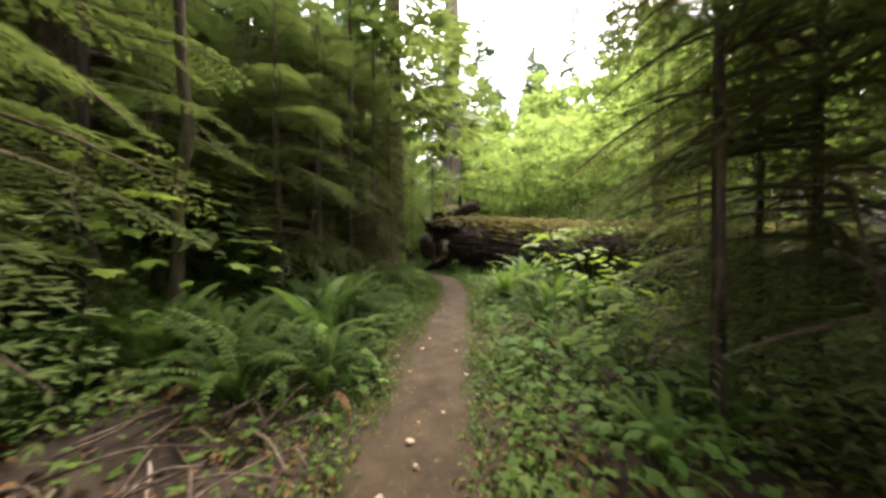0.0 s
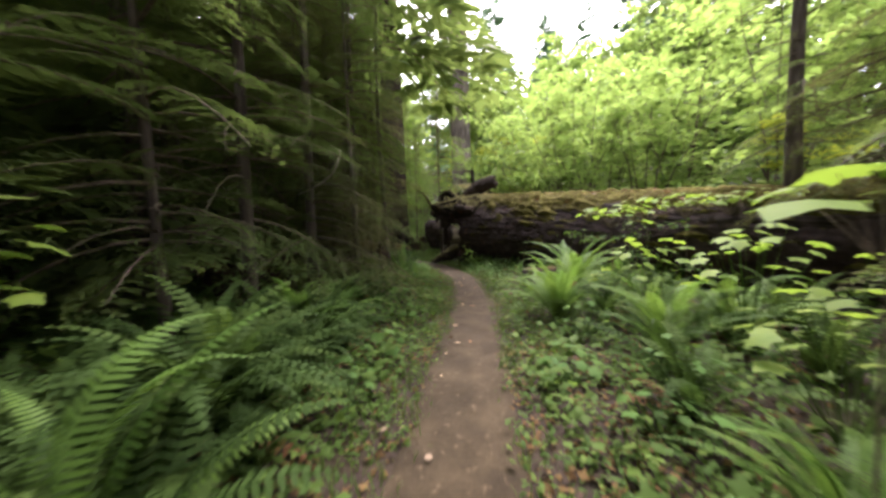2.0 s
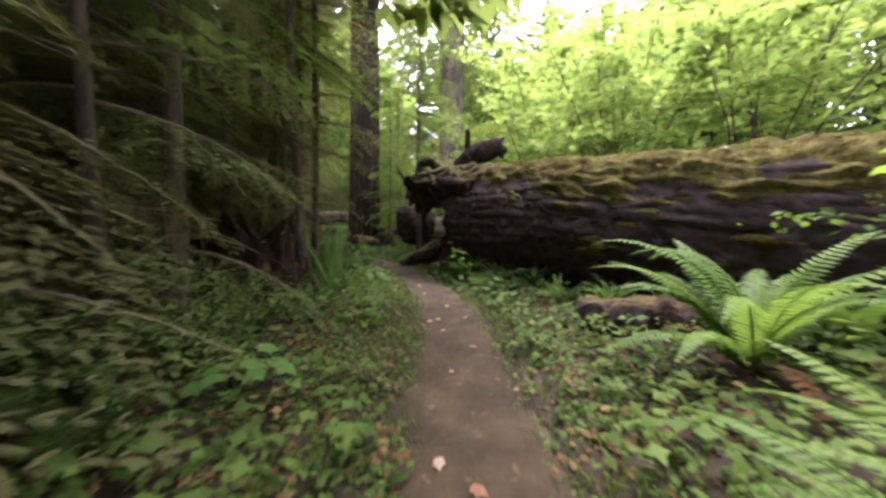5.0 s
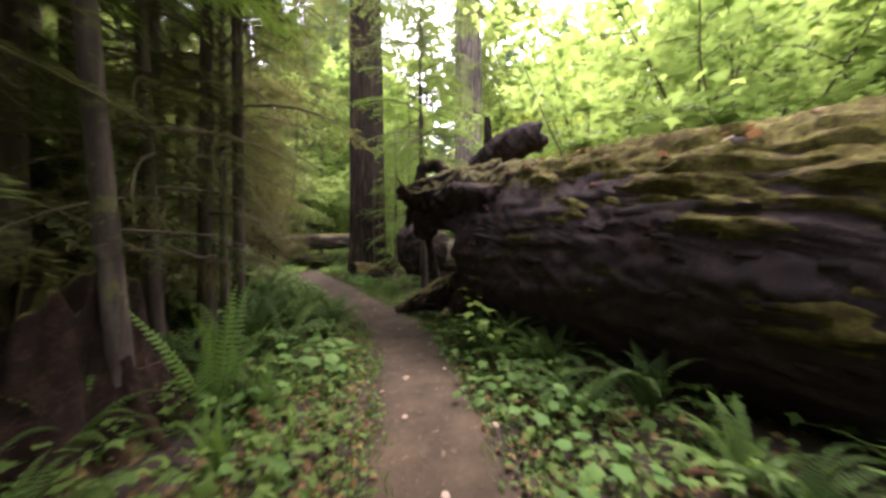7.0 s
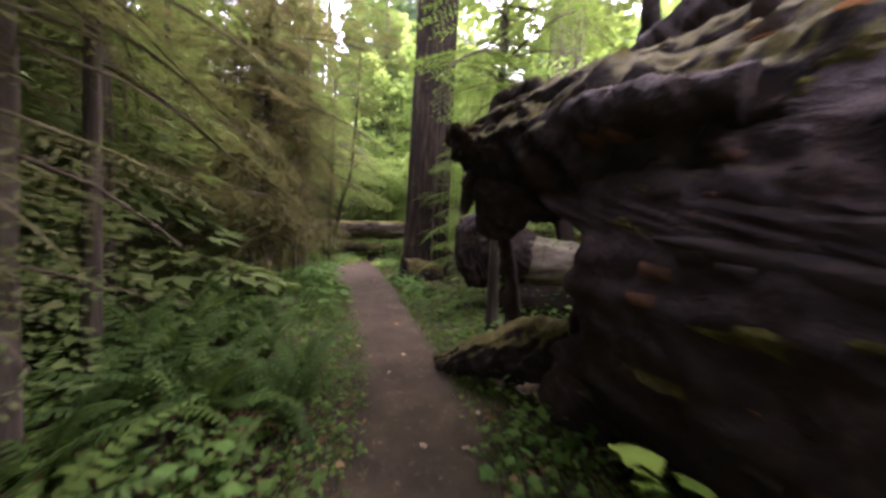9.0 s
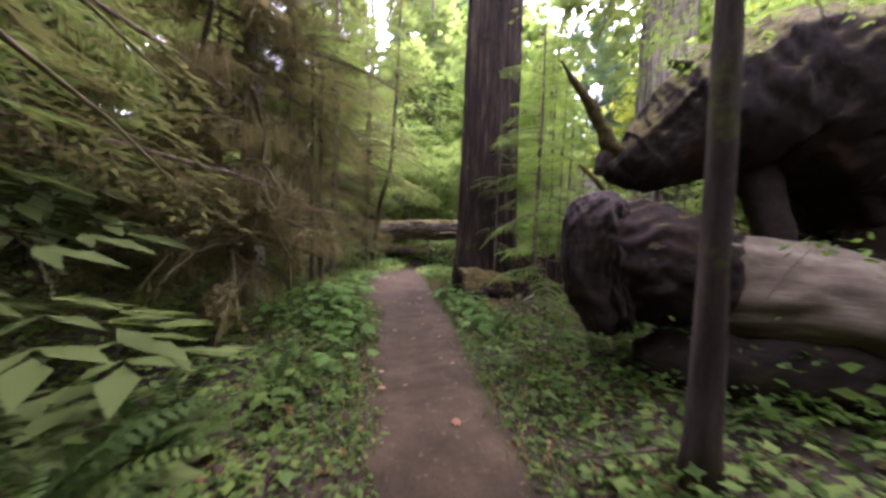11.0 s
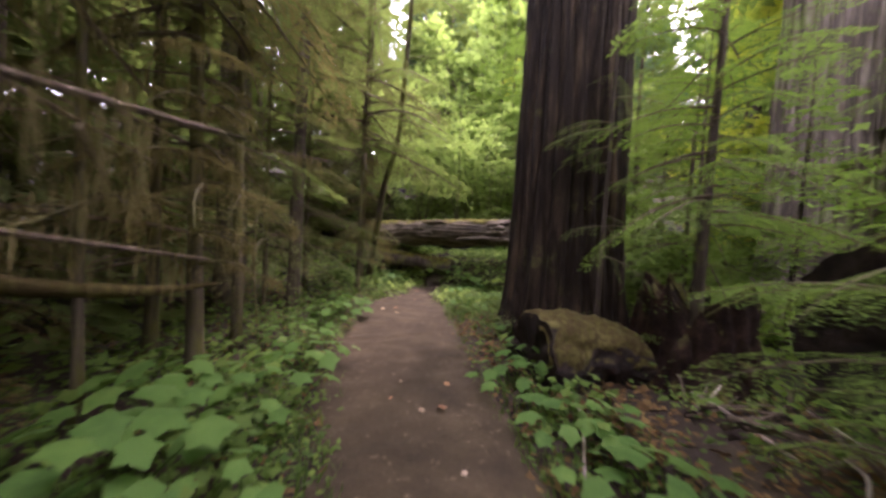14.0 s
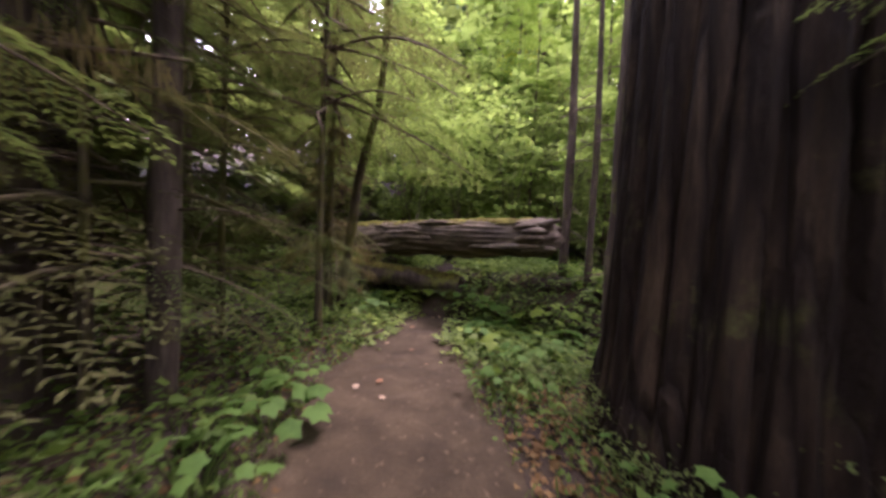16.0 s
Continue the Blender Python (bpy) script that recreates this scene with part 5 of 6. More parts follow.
near_conifer(-0.6, 17.6, 570, 52, 3.3, 8.5, 2.0, 1.3, boughs=NEAR_LIGHT[:2] + NEAR_DARK, keep=-1, label="thin dark conifer behind the fallen log", dead=10, scale=1.0)

near_conifer(-1.85, 20.7, 576, 24, 0.3, 2.3, 1.0, 0.5, boughs=NEAR_LIGHT, scale=0.3, thin=0.5, label="small light green hemlock sapling beside the trail", dead=3, keep=0.8)

near_conifer(-3.2, 14.5, 578, 46, 2.6, 7.0, 2.2, 2.2, boughs=NEAR_OLIVE[:3], label="slim hemlock with olive boughs high over the trail", keep=0.9, clear=3.3, thin=0.5, dead=4)
# dark conifers filling the view past the log's end
for k, (x, y, s) in enumerate(((-1.9, 25.6, 0.6), (-2.6, 27.8, 0.8), (-0.9, 24.6, 0.45), (-1.6, 30.8, 0.75), (-4.2, 34.0, 1.1), (1.6, 33.6, 1.35), (2.0, 28.6, 1.0), (-13.5, 30.0, 1.2))):
    (MID_HEMLOCK[k % 3] if k % 2 else MID_LIGHT[k % 2]).put(x, y, s * (1.0 if k % 2 else 1.3), 131 * k, G)
for k, (x, y, s) in enumerate(((2.4, 37.0, 0.85), (-9.0, 43.0, 1.0))):
    TALL[k % 3].put(x, y, s, 131 * k, G)

# the wood behind, on both sides
n_mid = 0
for gx in np.arange(-13.5, -4.4, 2.6):
    for gy in np.arange(-3, 30, 2.5):
        x, y = gx + rf.uniform(-0.7, 0.7), gy + rf.uniform(-0.7, 0.7)
        if not free(x, y, 3.8 if y < 12 else 5.4) or rf.rand() < (0.2 if y < 14 else 0.5):
            continue
        q = MID_OLIVE[n_mid % 2] if y > 15 and rf.rand() < 0.6 else MID_HEMLOCK[n_mid % 3]
        if y < 0.5 or x < -8.2:
            q = MID_BACK[n_mid % 2]
        q.put(x, y, rf.uniform(0.85, 1.15) * (1.5 if x < -8 and y < 16 else 1.0), 360 * rf.rand(), G)
        n_mid += 1
for gx in np.arange(8.4, 17, 2.4):
    for gy in np.arange(-5, 9.5, 2.2):
        x, y = gx + rf.uniform(-0.8, 0.8), gy + rf.uniform(-0.8, 0.8)
        if x + y < 16 and free(x, y, 3.6) and rf.rand() < 0.7:
            (MID_BACK[n_mid % 2] if x > 9 or y < 1 else MID_HEMLOCK[n_mid % 3]).put(x, y, rf.uniform(0.8, 1.1), 360 * rf.rand(), G)
            n_mid += 1
for k in range(22):
    x, y = rf.uniform(-15, -3), rf.uniform(34, 46)
    if free(x, y, 1.2):
        MID_LIGHT_BACK[k % 2].put(x, y, rf.uniform(0.9, 1.3), 360 * rf.rand(), G)
for k, (x, y, s) in enumerate(((-6.4, 30.8, 1.0), (-7.4, 33.0, 1.3), (-8.6, 35.0, 1.5), (-10.5, 31.5, 0.9), (2.6, 22.6, 0.8), (-0.9, 28.5, 0.5), (1.5, 30.0, 1.2), (-2.9, 27.0, 0.7), (3.6, 33.0, 1.2))):
    MID_LIGHT[k % 2].put(x, y, s, 97 * k, G)

for k, (x, y, s) in enumerate(((-12.5, 21.5, 1.1), (-13.5, 25.0, 1.2), (-12.0, 18.0, 1.0), (-15.5, 28.0, 1.2), (-14.5, 22.5, 1.2), (-16.0, 18.5, 1.2), (-15.0, 32.0, 1.2), (-18.0, 25.0, 1.3))):
    MID_BACK[k % 2].put(x, y, s, 57 * k, G)

for k, (x, y, s) in enumerate(((-4.5, 7.4, 0.9), (-4.8, 5.4, 0.95), (-5.1, 8.8, 0.95), (-5.0, 10.9, 0.85), (-6.2, 7.0, 1.0), (-6.4, 10.0, 1.0), (-6.0, 13.6, 0.85), (-4.5, 15.2, 0.8), (-5.1, 14.1, 0.9))):
    MID_HEMLOCK[k % 3].put(x, y, s, 83 * k, G)

MID_HEMLOCK[1].put(-3.2, 31.0, 1.0, 40, G)
# tall trees whose crowns close the roof
n_tall = 0
for gx in np.arange(-30, 30, 6.0):
    for gy in np.arange(-16, 50, 6.0):
        x, y = gx + rf.uniform(-2.0, 2.0), gy + rf.uniform(-2.0, 2.0)
        open_sky = (x > -1.5 and y > 14 and x < 3 + 0.75 * (y - 10)) or (x > 0.5 and 8 < y < 40 and x < 16)
        if open_sky or not free(x, y, 8.5) or (abs(x) < 12 and -9 < y < 9) or (-17 < x < 2 and 24 < y < 44):
            continue
        if y < -5 and n_tall % 2:
            n_tall += 1
            continue
        TALL[n_tall % 3].put(x, y, rf.uniform(0.8, 1.2), 360 * rf.rand(), G)
        n_tall += 1

for k, (x, y, s) in enumerate(((-4.7, 9.9, 0.8), (-8.3, 11.2, 1.0))):
    TALL[k % 3].put(x, y, s, 47 * k, G)
SLIM = conifer_kind(77, 21, 0.085, 48, 8.0, 20.5, 4.2, 1.2, COARSE, M_NEEDLE, M_BARK, "tall slim conifer standing beside a rotten stump", 14)
SLIM.put(-1.97, 12.05, 0.8, 30, G)
# trees out of view, added so that their crowns shade the trail's start
SHADE_TREES = [conifer_kind(75 + k, 22, 0.13, 48, 8.0, 21.5, 4.4, 1.2, COARSE, M_NEEDLE, M_BARK, "unseen tall slim conifer added to shade the trail's start", 16) for k in range(2)]
for k, (x, y, s) in enumerate(((-3.5, -2.5, 1.1), (1.0, -4.5, 1.1), (2.9, 0.3, 1.0), (-2.9, 0.5, 1.0))):
    SHADE_TREES[k % 2].put(x, y, s, 77 * k, G)
# bright broadleaf growth of the clearing behind the log
GM = "vine maples of the clearing"
for k, (x, y, s) in enumerate(((4.4, 15.2, 0.75), (6.2, 13.6, 0.8), (3.2, 17.2, 0.75), (6.0, 17.6, 0.95), (8.6, 15.2, 1.0), (8.2, 11.4, 0.85), (10.2, 8.6, 0.9), (11.5, 12.8, 1.1),
                               (4.6, 20.8, 1.0), (8.2, 20.2, 1.15), (11.5, 18.2, 1.2), (2.2, 21.6, 0.75), (6.2, 24.2, 1.2), (10.5, 24.5, 1.4), (14.5, 17.0, 1.4), (15.5, 22.5, 1.5), (13.0, 28.0, 1.5),
                               (0.1, 21.8, 0.4), (1.7, 24.0, 0.7), (2.8, 25.6, 1.0), (-5.2, 28.8, 0.6), (-4.3, 29.8, 0.7), (-6.6, 28.9, 0.6), (-8.2, 29.3, 0.7), (-9.8, 29.2, 0.7), (-7.2, 31.5, 0.9), (-11.2, 31.0, 0.9), (-5.6, 31.5, 0.9), (-7.6, 30.5, 0.8), (-9.8, 31.0, 0.9), (-6.4, 33.5, 1.1), (-8.6, 35.0, 1.2), (-12.5, 30.5, 1.0))):
    VINE_MAPLE[k % 3].put(x, y, s * (1.35 if k < 20 else 1.1), 77 * k, GM)
for k, (x, y, s) in enumerate(((2.8, 29.0, 1.4), (5.4, 28.5, 1.5), (7.4, 10.0, 0.6), (-7.4, 36.5, 1.4), (0.6, 33.0, 1.5))):
    YELLOW_MAPLE.put(x, y, s, 50 * k, GM)
for k, (x, y, s) in enumerate(((3.5, 35.0, 0.95), (6.5, 33.0, 0.85), (9.5, 33.0, 1.0), (4.0, 43.0, 1.0), (5.5, 41.0, 1.0), (-4.0, 40.0, 0.95), (12.5, 38.0, 1.1), (-6.4, 37.0, 1.0), (13.0, 22.0, 0.8), (15.5, 30.0, 1.0), (12.0, 33.0, 0.9), (17.0, 26.0, 1.0), (19.0, 36.0, 1.1), (9.0, 40.0, 0.8), (18.5, 15.0, 1.0), (16.0, 9.0, 0.9), (-12.0, 40.0, 1.0), (-6.5, 43.0, 1.0), (24, 22, 1.1), (14, 46, 1.0))):
    TALL_MAPLE[k % 2].put(x, y, s, 61 * k, "tall maples of the clearing")
for k in range(34):
    x, y = rf.uniform(-40, 70), rf.uniform(52, 95)
    s = rf.uniform(0.75, 1.15) * (0.62 if 0.02 < x / y < 0.11 else 1.0)
    FAR[k % 2].put(x, y, s, 360 * rf.rand(), "distant conifers")

# single trunks and leaning stems
def bare_tree(name, label, pts, rad, mat, seed, n=14):
    """A bare stem with a few dead side branches."""
    r = R(seed)
    root = thing(name, label, "tree", Matrix.Translation(pts[0]))
    t, tt = np.linspace(0, 1, 26), np.linspace(0, 1, len(pts))
    q = np.stack([np.interp(t, tt, [p[k] - pts[0][k] for p in pts]) for k in range(3)], -1)
    q[1:-1] = (q[:-2] + q[1:-1] * 2 + q[2:]) / 4
    piece("trunk", mesh_np("trunk", *tube(q, np.interp(t, tt, rad), 14, 0.12, seed, 5, 0.1 * max(rad)), True), mat, root)
    for k in range(n):
        u = r.uniform(0.12, 0.75)
        o = [float(np.interp(u, t, q[:, i])) for i in range(3)]
        piece("dead_branch", DEAD_STICK[k % 3], None, root, "", pose(*o, r.uniform(-20, 20), r.uniform(-15, 30), 360 * r.rand()) @ Matrix.Scale(r.uniform(0.4, 1.1), 4))
    return root


bare_tree("birch_tree", "pale mottled slender trunk among dark conifers", [(-6.3, 18.75, -0.1), (-6.35, 18.8, 3), (-6.2, 18.7, 7), (-6.25, 18.8, 11)], [0.16, 0.13, 0.11, 0.07], M_BARK_PALE, 31, 6)
bare_tree("leaning_tree", "thin dark leaning stem over the trail's edge", [(-9.0, 25.3, 0.0), (-8.5, 25.15, 2.6), (-7.9, 24.9, 3.7), (-7.5, 24.6, 6.5), (-7.3, 24.4, 9)], [0.09, 0.075, 0.06, 0.05, 0.02], M_BARK_MOSSY, 32, 8)
bare_tree("crooked_tree", "crooked slender mossy trunk beside the trail", [(-3.35, 3.9, 0.0), (-3.45, 4.15, 1.2), (-3.4, 4.1, 2.0), (-3.1, 3.95, 2.9), (-3.15, 3.9, 3.8), (-3.0, 3.8, 6)], [0.09, 0.075, 0.07, 0.06, 0.05, 0.03], M_BARK_MOSSY, 33, 5)
for k, (x, y, r0, h) in enumerate(((-8.6, 21.4, 0.15, 12), (-7.7, 21.95, 0.085, 11), (-9.2, 21.8, 0.2, 13), (-5.9, 14.2, 0.17, 13), (-4.9, 7.8, 0.18, 13), (-6.0, 5.0, 0.2, 13), (-5.1, 26.6, 0.07, 9), (-4.7, 26.2, 0.05, 8), (-4.38, 25.4, 0.11, 11), (-5.2, 10.6, 0.16, 13), (-3.2, 11.2, 0.09, 10), (-3.7, 13.9, 0.12, 12), (-2.5, 13.85, 0.06, 11))):
    bare_tree("slender_tree", "straight dark brown conifer trunk in the forest shade", [(x, y, -0.1), (x + 0.05, y, h * 0.4), (x - 0.04, y + 0.05, h)], [r0 * 1.15, r0, r0 * 0.4], M_BARK, 600 + k)
limb("bare_branch", "bleached curved bare branch among dark boughs", [(-2.6, 8.2, 2.1), (-2.2, 7.9, 2.15), (-1.75, 7.6, 2.3), (-1.65, 7.7, 2.65), (-1.9, 7.9, 2.8)], [0.014, 0.012, 0.012, 0.011, 0.006], M_STICK, 34, 0.1, 6)


# ---- hanging moss on the olive trees ----
def moss_curtain(x, y, z, length, n, seed, spread_=0.5):
    r = R(seed)
    root = thing("hanging_moss", "brown-olive moss hanging in strands from low branches", "moss", pose(x, y, z), "hanging moss")
    a = np.linspace(0, 6.28, 5)
    bv, bf = tube([(-spread_ * 1.4, 0, 0.1), (0, 0, 0.02), (spread_ * 1.3, 0.1, -0.12)], [0.02, 0.018, 0.008], 5)
    piece("branch", mesh_np("branch", bv, bf), M_TWIG, root)
    strand = (np.array([(-0.012, 0, 0.03), (0.012, 0, 0), (0.012, 0.05, -0.5), (-0.006, 0.03, -0.45), (0.02, 0.1, -1)]), np.array([(0, 1, 2), (0, 2, 3), (3, 2, 4)]))
    px = r.uniform(-spread_ * 1.3, spread_ * 1.2, n)
    L = length * r.uniform(0.3, 1.0, n)
    v, f = scatter(*strand, np.stack([px, r.normal(0, 0.14, n), 0.03 - 0.25 * np.abs(px) + 0.12 * r.rand(n)], -1), rot(r.uniform(0, 6.28, n), 0, r.normal(0, 0.22, n)), L)
    ob = piece("moss_strand", mesh_np("moss_strand", v, f), M_MOSS_HANG, root)
    ob["kind"] = "stuff"
    root.rotation_euler = (0, 0, r.uniform(0, 3.1))
    return root


for k, (x, y, z) in enumerate(((-4.9, 17.9, 1.9), (-5.4, 18.6, 1.3), (-5.0, 18.2, 2.5), (-6.0, 19.3, 1.6), (-7.4, 21.3, 2.4), (-9.0, 25.2, 1.3), (-5.0, 18.0, 1.4), (-5.6, 18.9, 1.9), (-6.3, 19.7, 1.3), (-4.1, 15.6, 2.0), (-6.7, 20.3, 2.0), (-4.6, 17.1, 2.9), (-5.6, 18.2, 3.0), (-4.4, 17.6, 2.4), (-4.7, 18.3, 1.7), (-4.3, 17.3, 1.9), (-5.2, 18.9, 2.3), (-4.2, 16.9, 2.7), (-2.8, 13.5, 1.2), (-2.5, 9.6, 1.3), (-9.4, 26.0, 1.2))):
    moss_curtain(x, y, z, 0.32, 240, 700 + k, 0.7)

STRAND = (np.array([(-0.02, 0, 0.03), (0.016, 0, 0), (0.012, 0.05, -0.5), (-0.008, 0.03, -0.45), (0.02, 0.1, -1)]), np.array([(0, 1, 2), (0, 2, 3), (3, 2, 4)]))


def mossy_limb(seed):
    """A drooping limb one metre long, wrapped in moss, with side twigs and hanging strands: wood and moss apart."""
    r = R(seed)
    t = np.linspace(0, 1, 9)
    q = np.stack([t * 0.96, 0.08 * np.sin(3 * t + seed), 0.08 * t - 0.42 * t ** 2 + 0.02 * np.sin(9 * t + seed)], -1)
    wood = [tube(q, np.linspace(0.022, 0.006, 9), 6, 0.2, seed)]
    spots = [q[1:]]
    for k in range(9):
        u = r.uniform(0.2, 0.95)
        o = np.array([np.interp(u, t, q[:, i]) for i in range(3)])
        a, L = r.choice((-1, 1)) * r.uniform(0.5, 1.2), r.uniform(0.15, 0.4) * (1.2 - u)
        tip = o + L * np.array([math.cos(a), math.sin(a), -0.35])
        wood.append(tube([o, (o + tip) / 2 + (0, 0, 0.02), tip], [0.008, 0.006, 0.003], 4, caps=False))
        spots.append(np.array([o + (tip - o) * w for w in np.linspace(0.2, 1, 6)]))
    at = np.concatenate(spots)
    n = 320
    at = at[r.randint(len(at), size=n)] + r.normal(0, 0.022, (n, 3))
    L = 0.22 * r.uniform(0.2, 1.0, n) ** 1.3
    moss = scatter(*STRAND, at, rot(r.uniform(0, 6.28, n), r.normal(0, 0.35, n), r.normal(0, 0.5, n)), L)
    lay = scatter(*SMALL_LEAF, at[:90] + r.normal(0, 0.02, (90, 3)), rot(r.uniform(0, 6.28, 90), r.normal(0, 0.5, 90), r.normal(0, 0.5, 90)), 0.035)
    return two_tone("mossy_limb", join(moss, lay), join(*wood), M_MOSS_HANG, M_BARK_MOSSY)


MOSSY_LIMBS = [mossy_limb(730 + k) for k in range(5)]


def mossy_hemlock(x, y, seed, n, z0, z1, l0, l1, thin, lean=None):
    """A hemlock hung all over with moss; each limb is a part."""
    r = R(seed)
    root = thing("conifer_tree", "old hemlock draped in hanging brown-olive moss", "tree", pose(x, y, gz(x, y) - 0.05), "conifers of the forest")
    piece("trunk", TRUNKS_MOSSY[seed % 3], None, root, "", Matrix.Diagonal((thin, thin, 1, 1)))
    for i in range(n):
        u = (i + r.rand()) / n
        z, a = z0 + (z1 - z0) * u, r.uniform(0, 360) if lean is None or i % 3 == 0 else lean + r.uniform(-70, 70)
        size = (l0 + (l1 - l0) * u) * r.uniform(0.7, 1.15)
        tip = (x + size * math.cos(radians(a)), y + size * math.sin(radians(a)))
        if z < 4 and off_way(np.array([tip[0]]), np.array([tip[1]]))[0] < 1.1:
            size *= 0.6
        piece(*(("bough", NEAR_MOSSY[r.randint(4)]) if i % 2 else ("mossy_limb", MOSSY_LIMBS[r.randint(5)])), None, root, "", pose(0, 0, z, r.uniform(-12, 12), r.uniform(-10, 14), a) @ Matrix.Scale(size, 4))
    return root


mossy_hemlock(-5.25, 17.95, 731, 96, 0.9, 5.6, 1.5, 1.2, 0.8, -60)
near_conifer(-6.5, 20.4, 579, 40, 1.7, 6.0, 1.4, 1.4, boughs=NEAR_OLIVE[:2] + NEAR_DARK, trunks=TRUNKS_MOSSY, label="olive hemlock with flat drooping sprays", thin=0.6, keep=0.95, dead=2)
near_conifer(-8.1, 23.9, 580, 46, 3.0, 7.4, 2.5, 2.2, boughs=NEAR_DARK + NEAR_OLIVE[:2], trunks=TRUNKS_MOSSY, label="dark hemlock with boughs high over the trail", thin=0.5, keep=-1)
near_conifer(-3.25, 22.55, 581, 12, 1.2, 3.8, 0.7, 0.6, boughs=NEAR_DARK, scale=0.5, thin=0.5, label="small dark hemlock in front of a giant trunk", dead=3)
mossy_hemlock(-6.2, 19.9, 732, 34, 0.9, 5.2, 1.3, 1.0, 0.7, -60)
mossy_hemlock(-8.9, 24.9, 733, 30, 0.6, 3.6, 1.1, 0.8, 0.6)
mossy_hemlock(-3.0, 13.2, 734, 22, 1.0, 3.4, 0.9, 0.7, 0.7, -40)
mossy_hemlock(-3.3, 9.9, 735, 30, 0.9, 3.2, 1.2, 0.9, 0.7, -60)
limb("mossy_branch", "low arching mossy branch beside the trail", [(-5.35, 17.95, 1.4), (-5.1, 18.4, 1.22), (-5.15, 18.9, 1.06), (-5.5, 19.4, 0.95), (-6.0, 19.95, 0.88)], [0.04, 0.04, 0.035, 0.028, 0.015], M_MOSS_BROWN, 36, 0.25, 10, 24)

# ---- ferns and plants ----
k = 0
while k < 46:
    y, x = rf.uniform(1.4, 8.2), -rf.uniform(1.2, 4.4)
    if free(x, y, 1.15 + 0.25 * rf.rand()) and not (y < 2.5 and x > -2.7):
        fern(x, y, rf.uniform(0.95, 1.4), 200 + k, 17, FRONDS if k % 6 else FRONDS_TALL)
        k += 1
for k in range(22):
    y = 2.7 + 4.6 * (k + rf.rand()) / 22
    x = -rf.uniform(1.15, 2.3)
    if free(x, y, 1.0):
        fern(x, y, rf.uniform(0.8, 1.25), 420 + k, 14, FRONDS, dead=1)
for k, (x, y, s) in enumerate(((1.6, 5.2, 0.9), (2.2, 6.3, 1.05), (2.0, 7.3, 0.85), (2.9, 6.4, 1.1), (1.9, 6.0, 0.8), (2.6, 7.2, 1.1), (3.0, 5.6, 0.9), (1.7, 4.4, 0.7), (3.4, 8.4, 0.9), (3.6, 9.9, 0.9), (3.9, 6.8, 0.9), (2.2, 2.6, 0.7), (4.4, 9.4, 0.9), (1.5, 2.2, 0.6), (3.2, 10.9, 0.7), (2.3, 11.3, 0.55))):
    fern(x, y, s * 1.15, 260 + k, 15, FRONDS_TALL if k % 2 else FRONDS)
fern(1.47, 7.62, 1.3, 299, 28, FRONDS_TALL, label="bright green sword fern with tall arching fronds")
fern(2.5, 9.7, 1.6, 300, 24, FRONDS_TALL, label="large bright green sword fern with tall arching fronds")
broad_plant(0.43, 14.12, 0.95, 12, 0.14, 845, LEAF_YELLOW, 0.3, "bright broad-leaved plant below the fallen log")
broad_plant(0.52, 13.72, 0.75, 12, 0.13, 846, LEAF_YELLOW, 0.3, "bright broad-leaved plant below the fallen log")
fern(0.68, 14.0, 0.75, 298, 14, FRONDS_TALL, label="light green fern below the fallen log")
fern(-1.62, 12.35, 1.15, 301, 6, FRONDS_UP, "upright young sword fern with pale fronds", dead=0)
fern(-1.15, 11.85, 0.6, 302, 6, FRONDS_UP, "small bright green upright fern", dead=0)
fern(-1.25, 12.45, 0.55, 303, 5, FRONDS_UP, "small bright green upright fern", dead=0)
fern(-0.85, 12.1, 0.4, 304, 4, FRONDS_UP, "small bright green upright fern", dead=0)
for k, (x, y, s) in enumerate(((-1.7, 9.6, 0.8), (-2.1, 9.1, 0.95), (-2.4, 10.1, 0.95), (-1.65, 10.3, 0.6), (-1.5, 8.7, 0.6), (-1.9, 8.2, 0.9), (-1.55, 11.2, 0.6), (-2.0, 11.75, 0.75), (-1.3, 10.7, 0.5), (-1.9, 9.0, 0.6), (-2.2, 10.9, 0.7), (-2.0, 12.9, 0.85), (-1.7, 13.4, 0.8), (-2.4, 13.9, 0.85), (-2.6, 12.2, 0.8), (-2.9, 14.9, 0.8), (-2.2, 14.6, 0.75), (-2.7, 15.6, 0.7), (-1.5, 12.5, 0.6), (-3.3, 16.2, 0.7),
                               (-1.75, 14.9, 0.8), (-2.4, 14.35, 0.9), (-3.0, 14.9, 1.0), (-3.05, 15.6, 0.8), (-3.7, 14.5, 1.0), (-2.2, 15.5, 0.6), (0.55, 14.35, 0.6), (0.9, 13.9, 0.6), (1.25, 13.4, 0.6), (1.2, 12.5, 0.5), (1.9, 13.2 - 1.6, 0.5), (-0.6, 20.6, 0.7), (-1.3, 21.4, 0.7), (-2.3, 19.6, 0.6), (-3.4, 18.0 - 1.0, 0.6))):
    if off_way(np.array([x]), np.array([y]))[0] > 0.85:
        fern(x, y, s * (1.4 if 12 < y < 16 else 1.15), 320 + k, 14)

for k, S_ in enumerate(np.arange(2.4, 8.6, 0.62)):
    w = main_radius(S_) * 0.95 + 0.25 + 0.3 * (k % 2)
    fern(LOG_A[0] + LOG_D[0] * S_ - 0.835 * w, LOG_A[1] + LOG_D[1] * S_ - 0.55 * w, 0.55 + 0.12 * (k % 3), 460 + k, 12, FRONDS if k % 3 else FRONDS_TALL, dead=3)

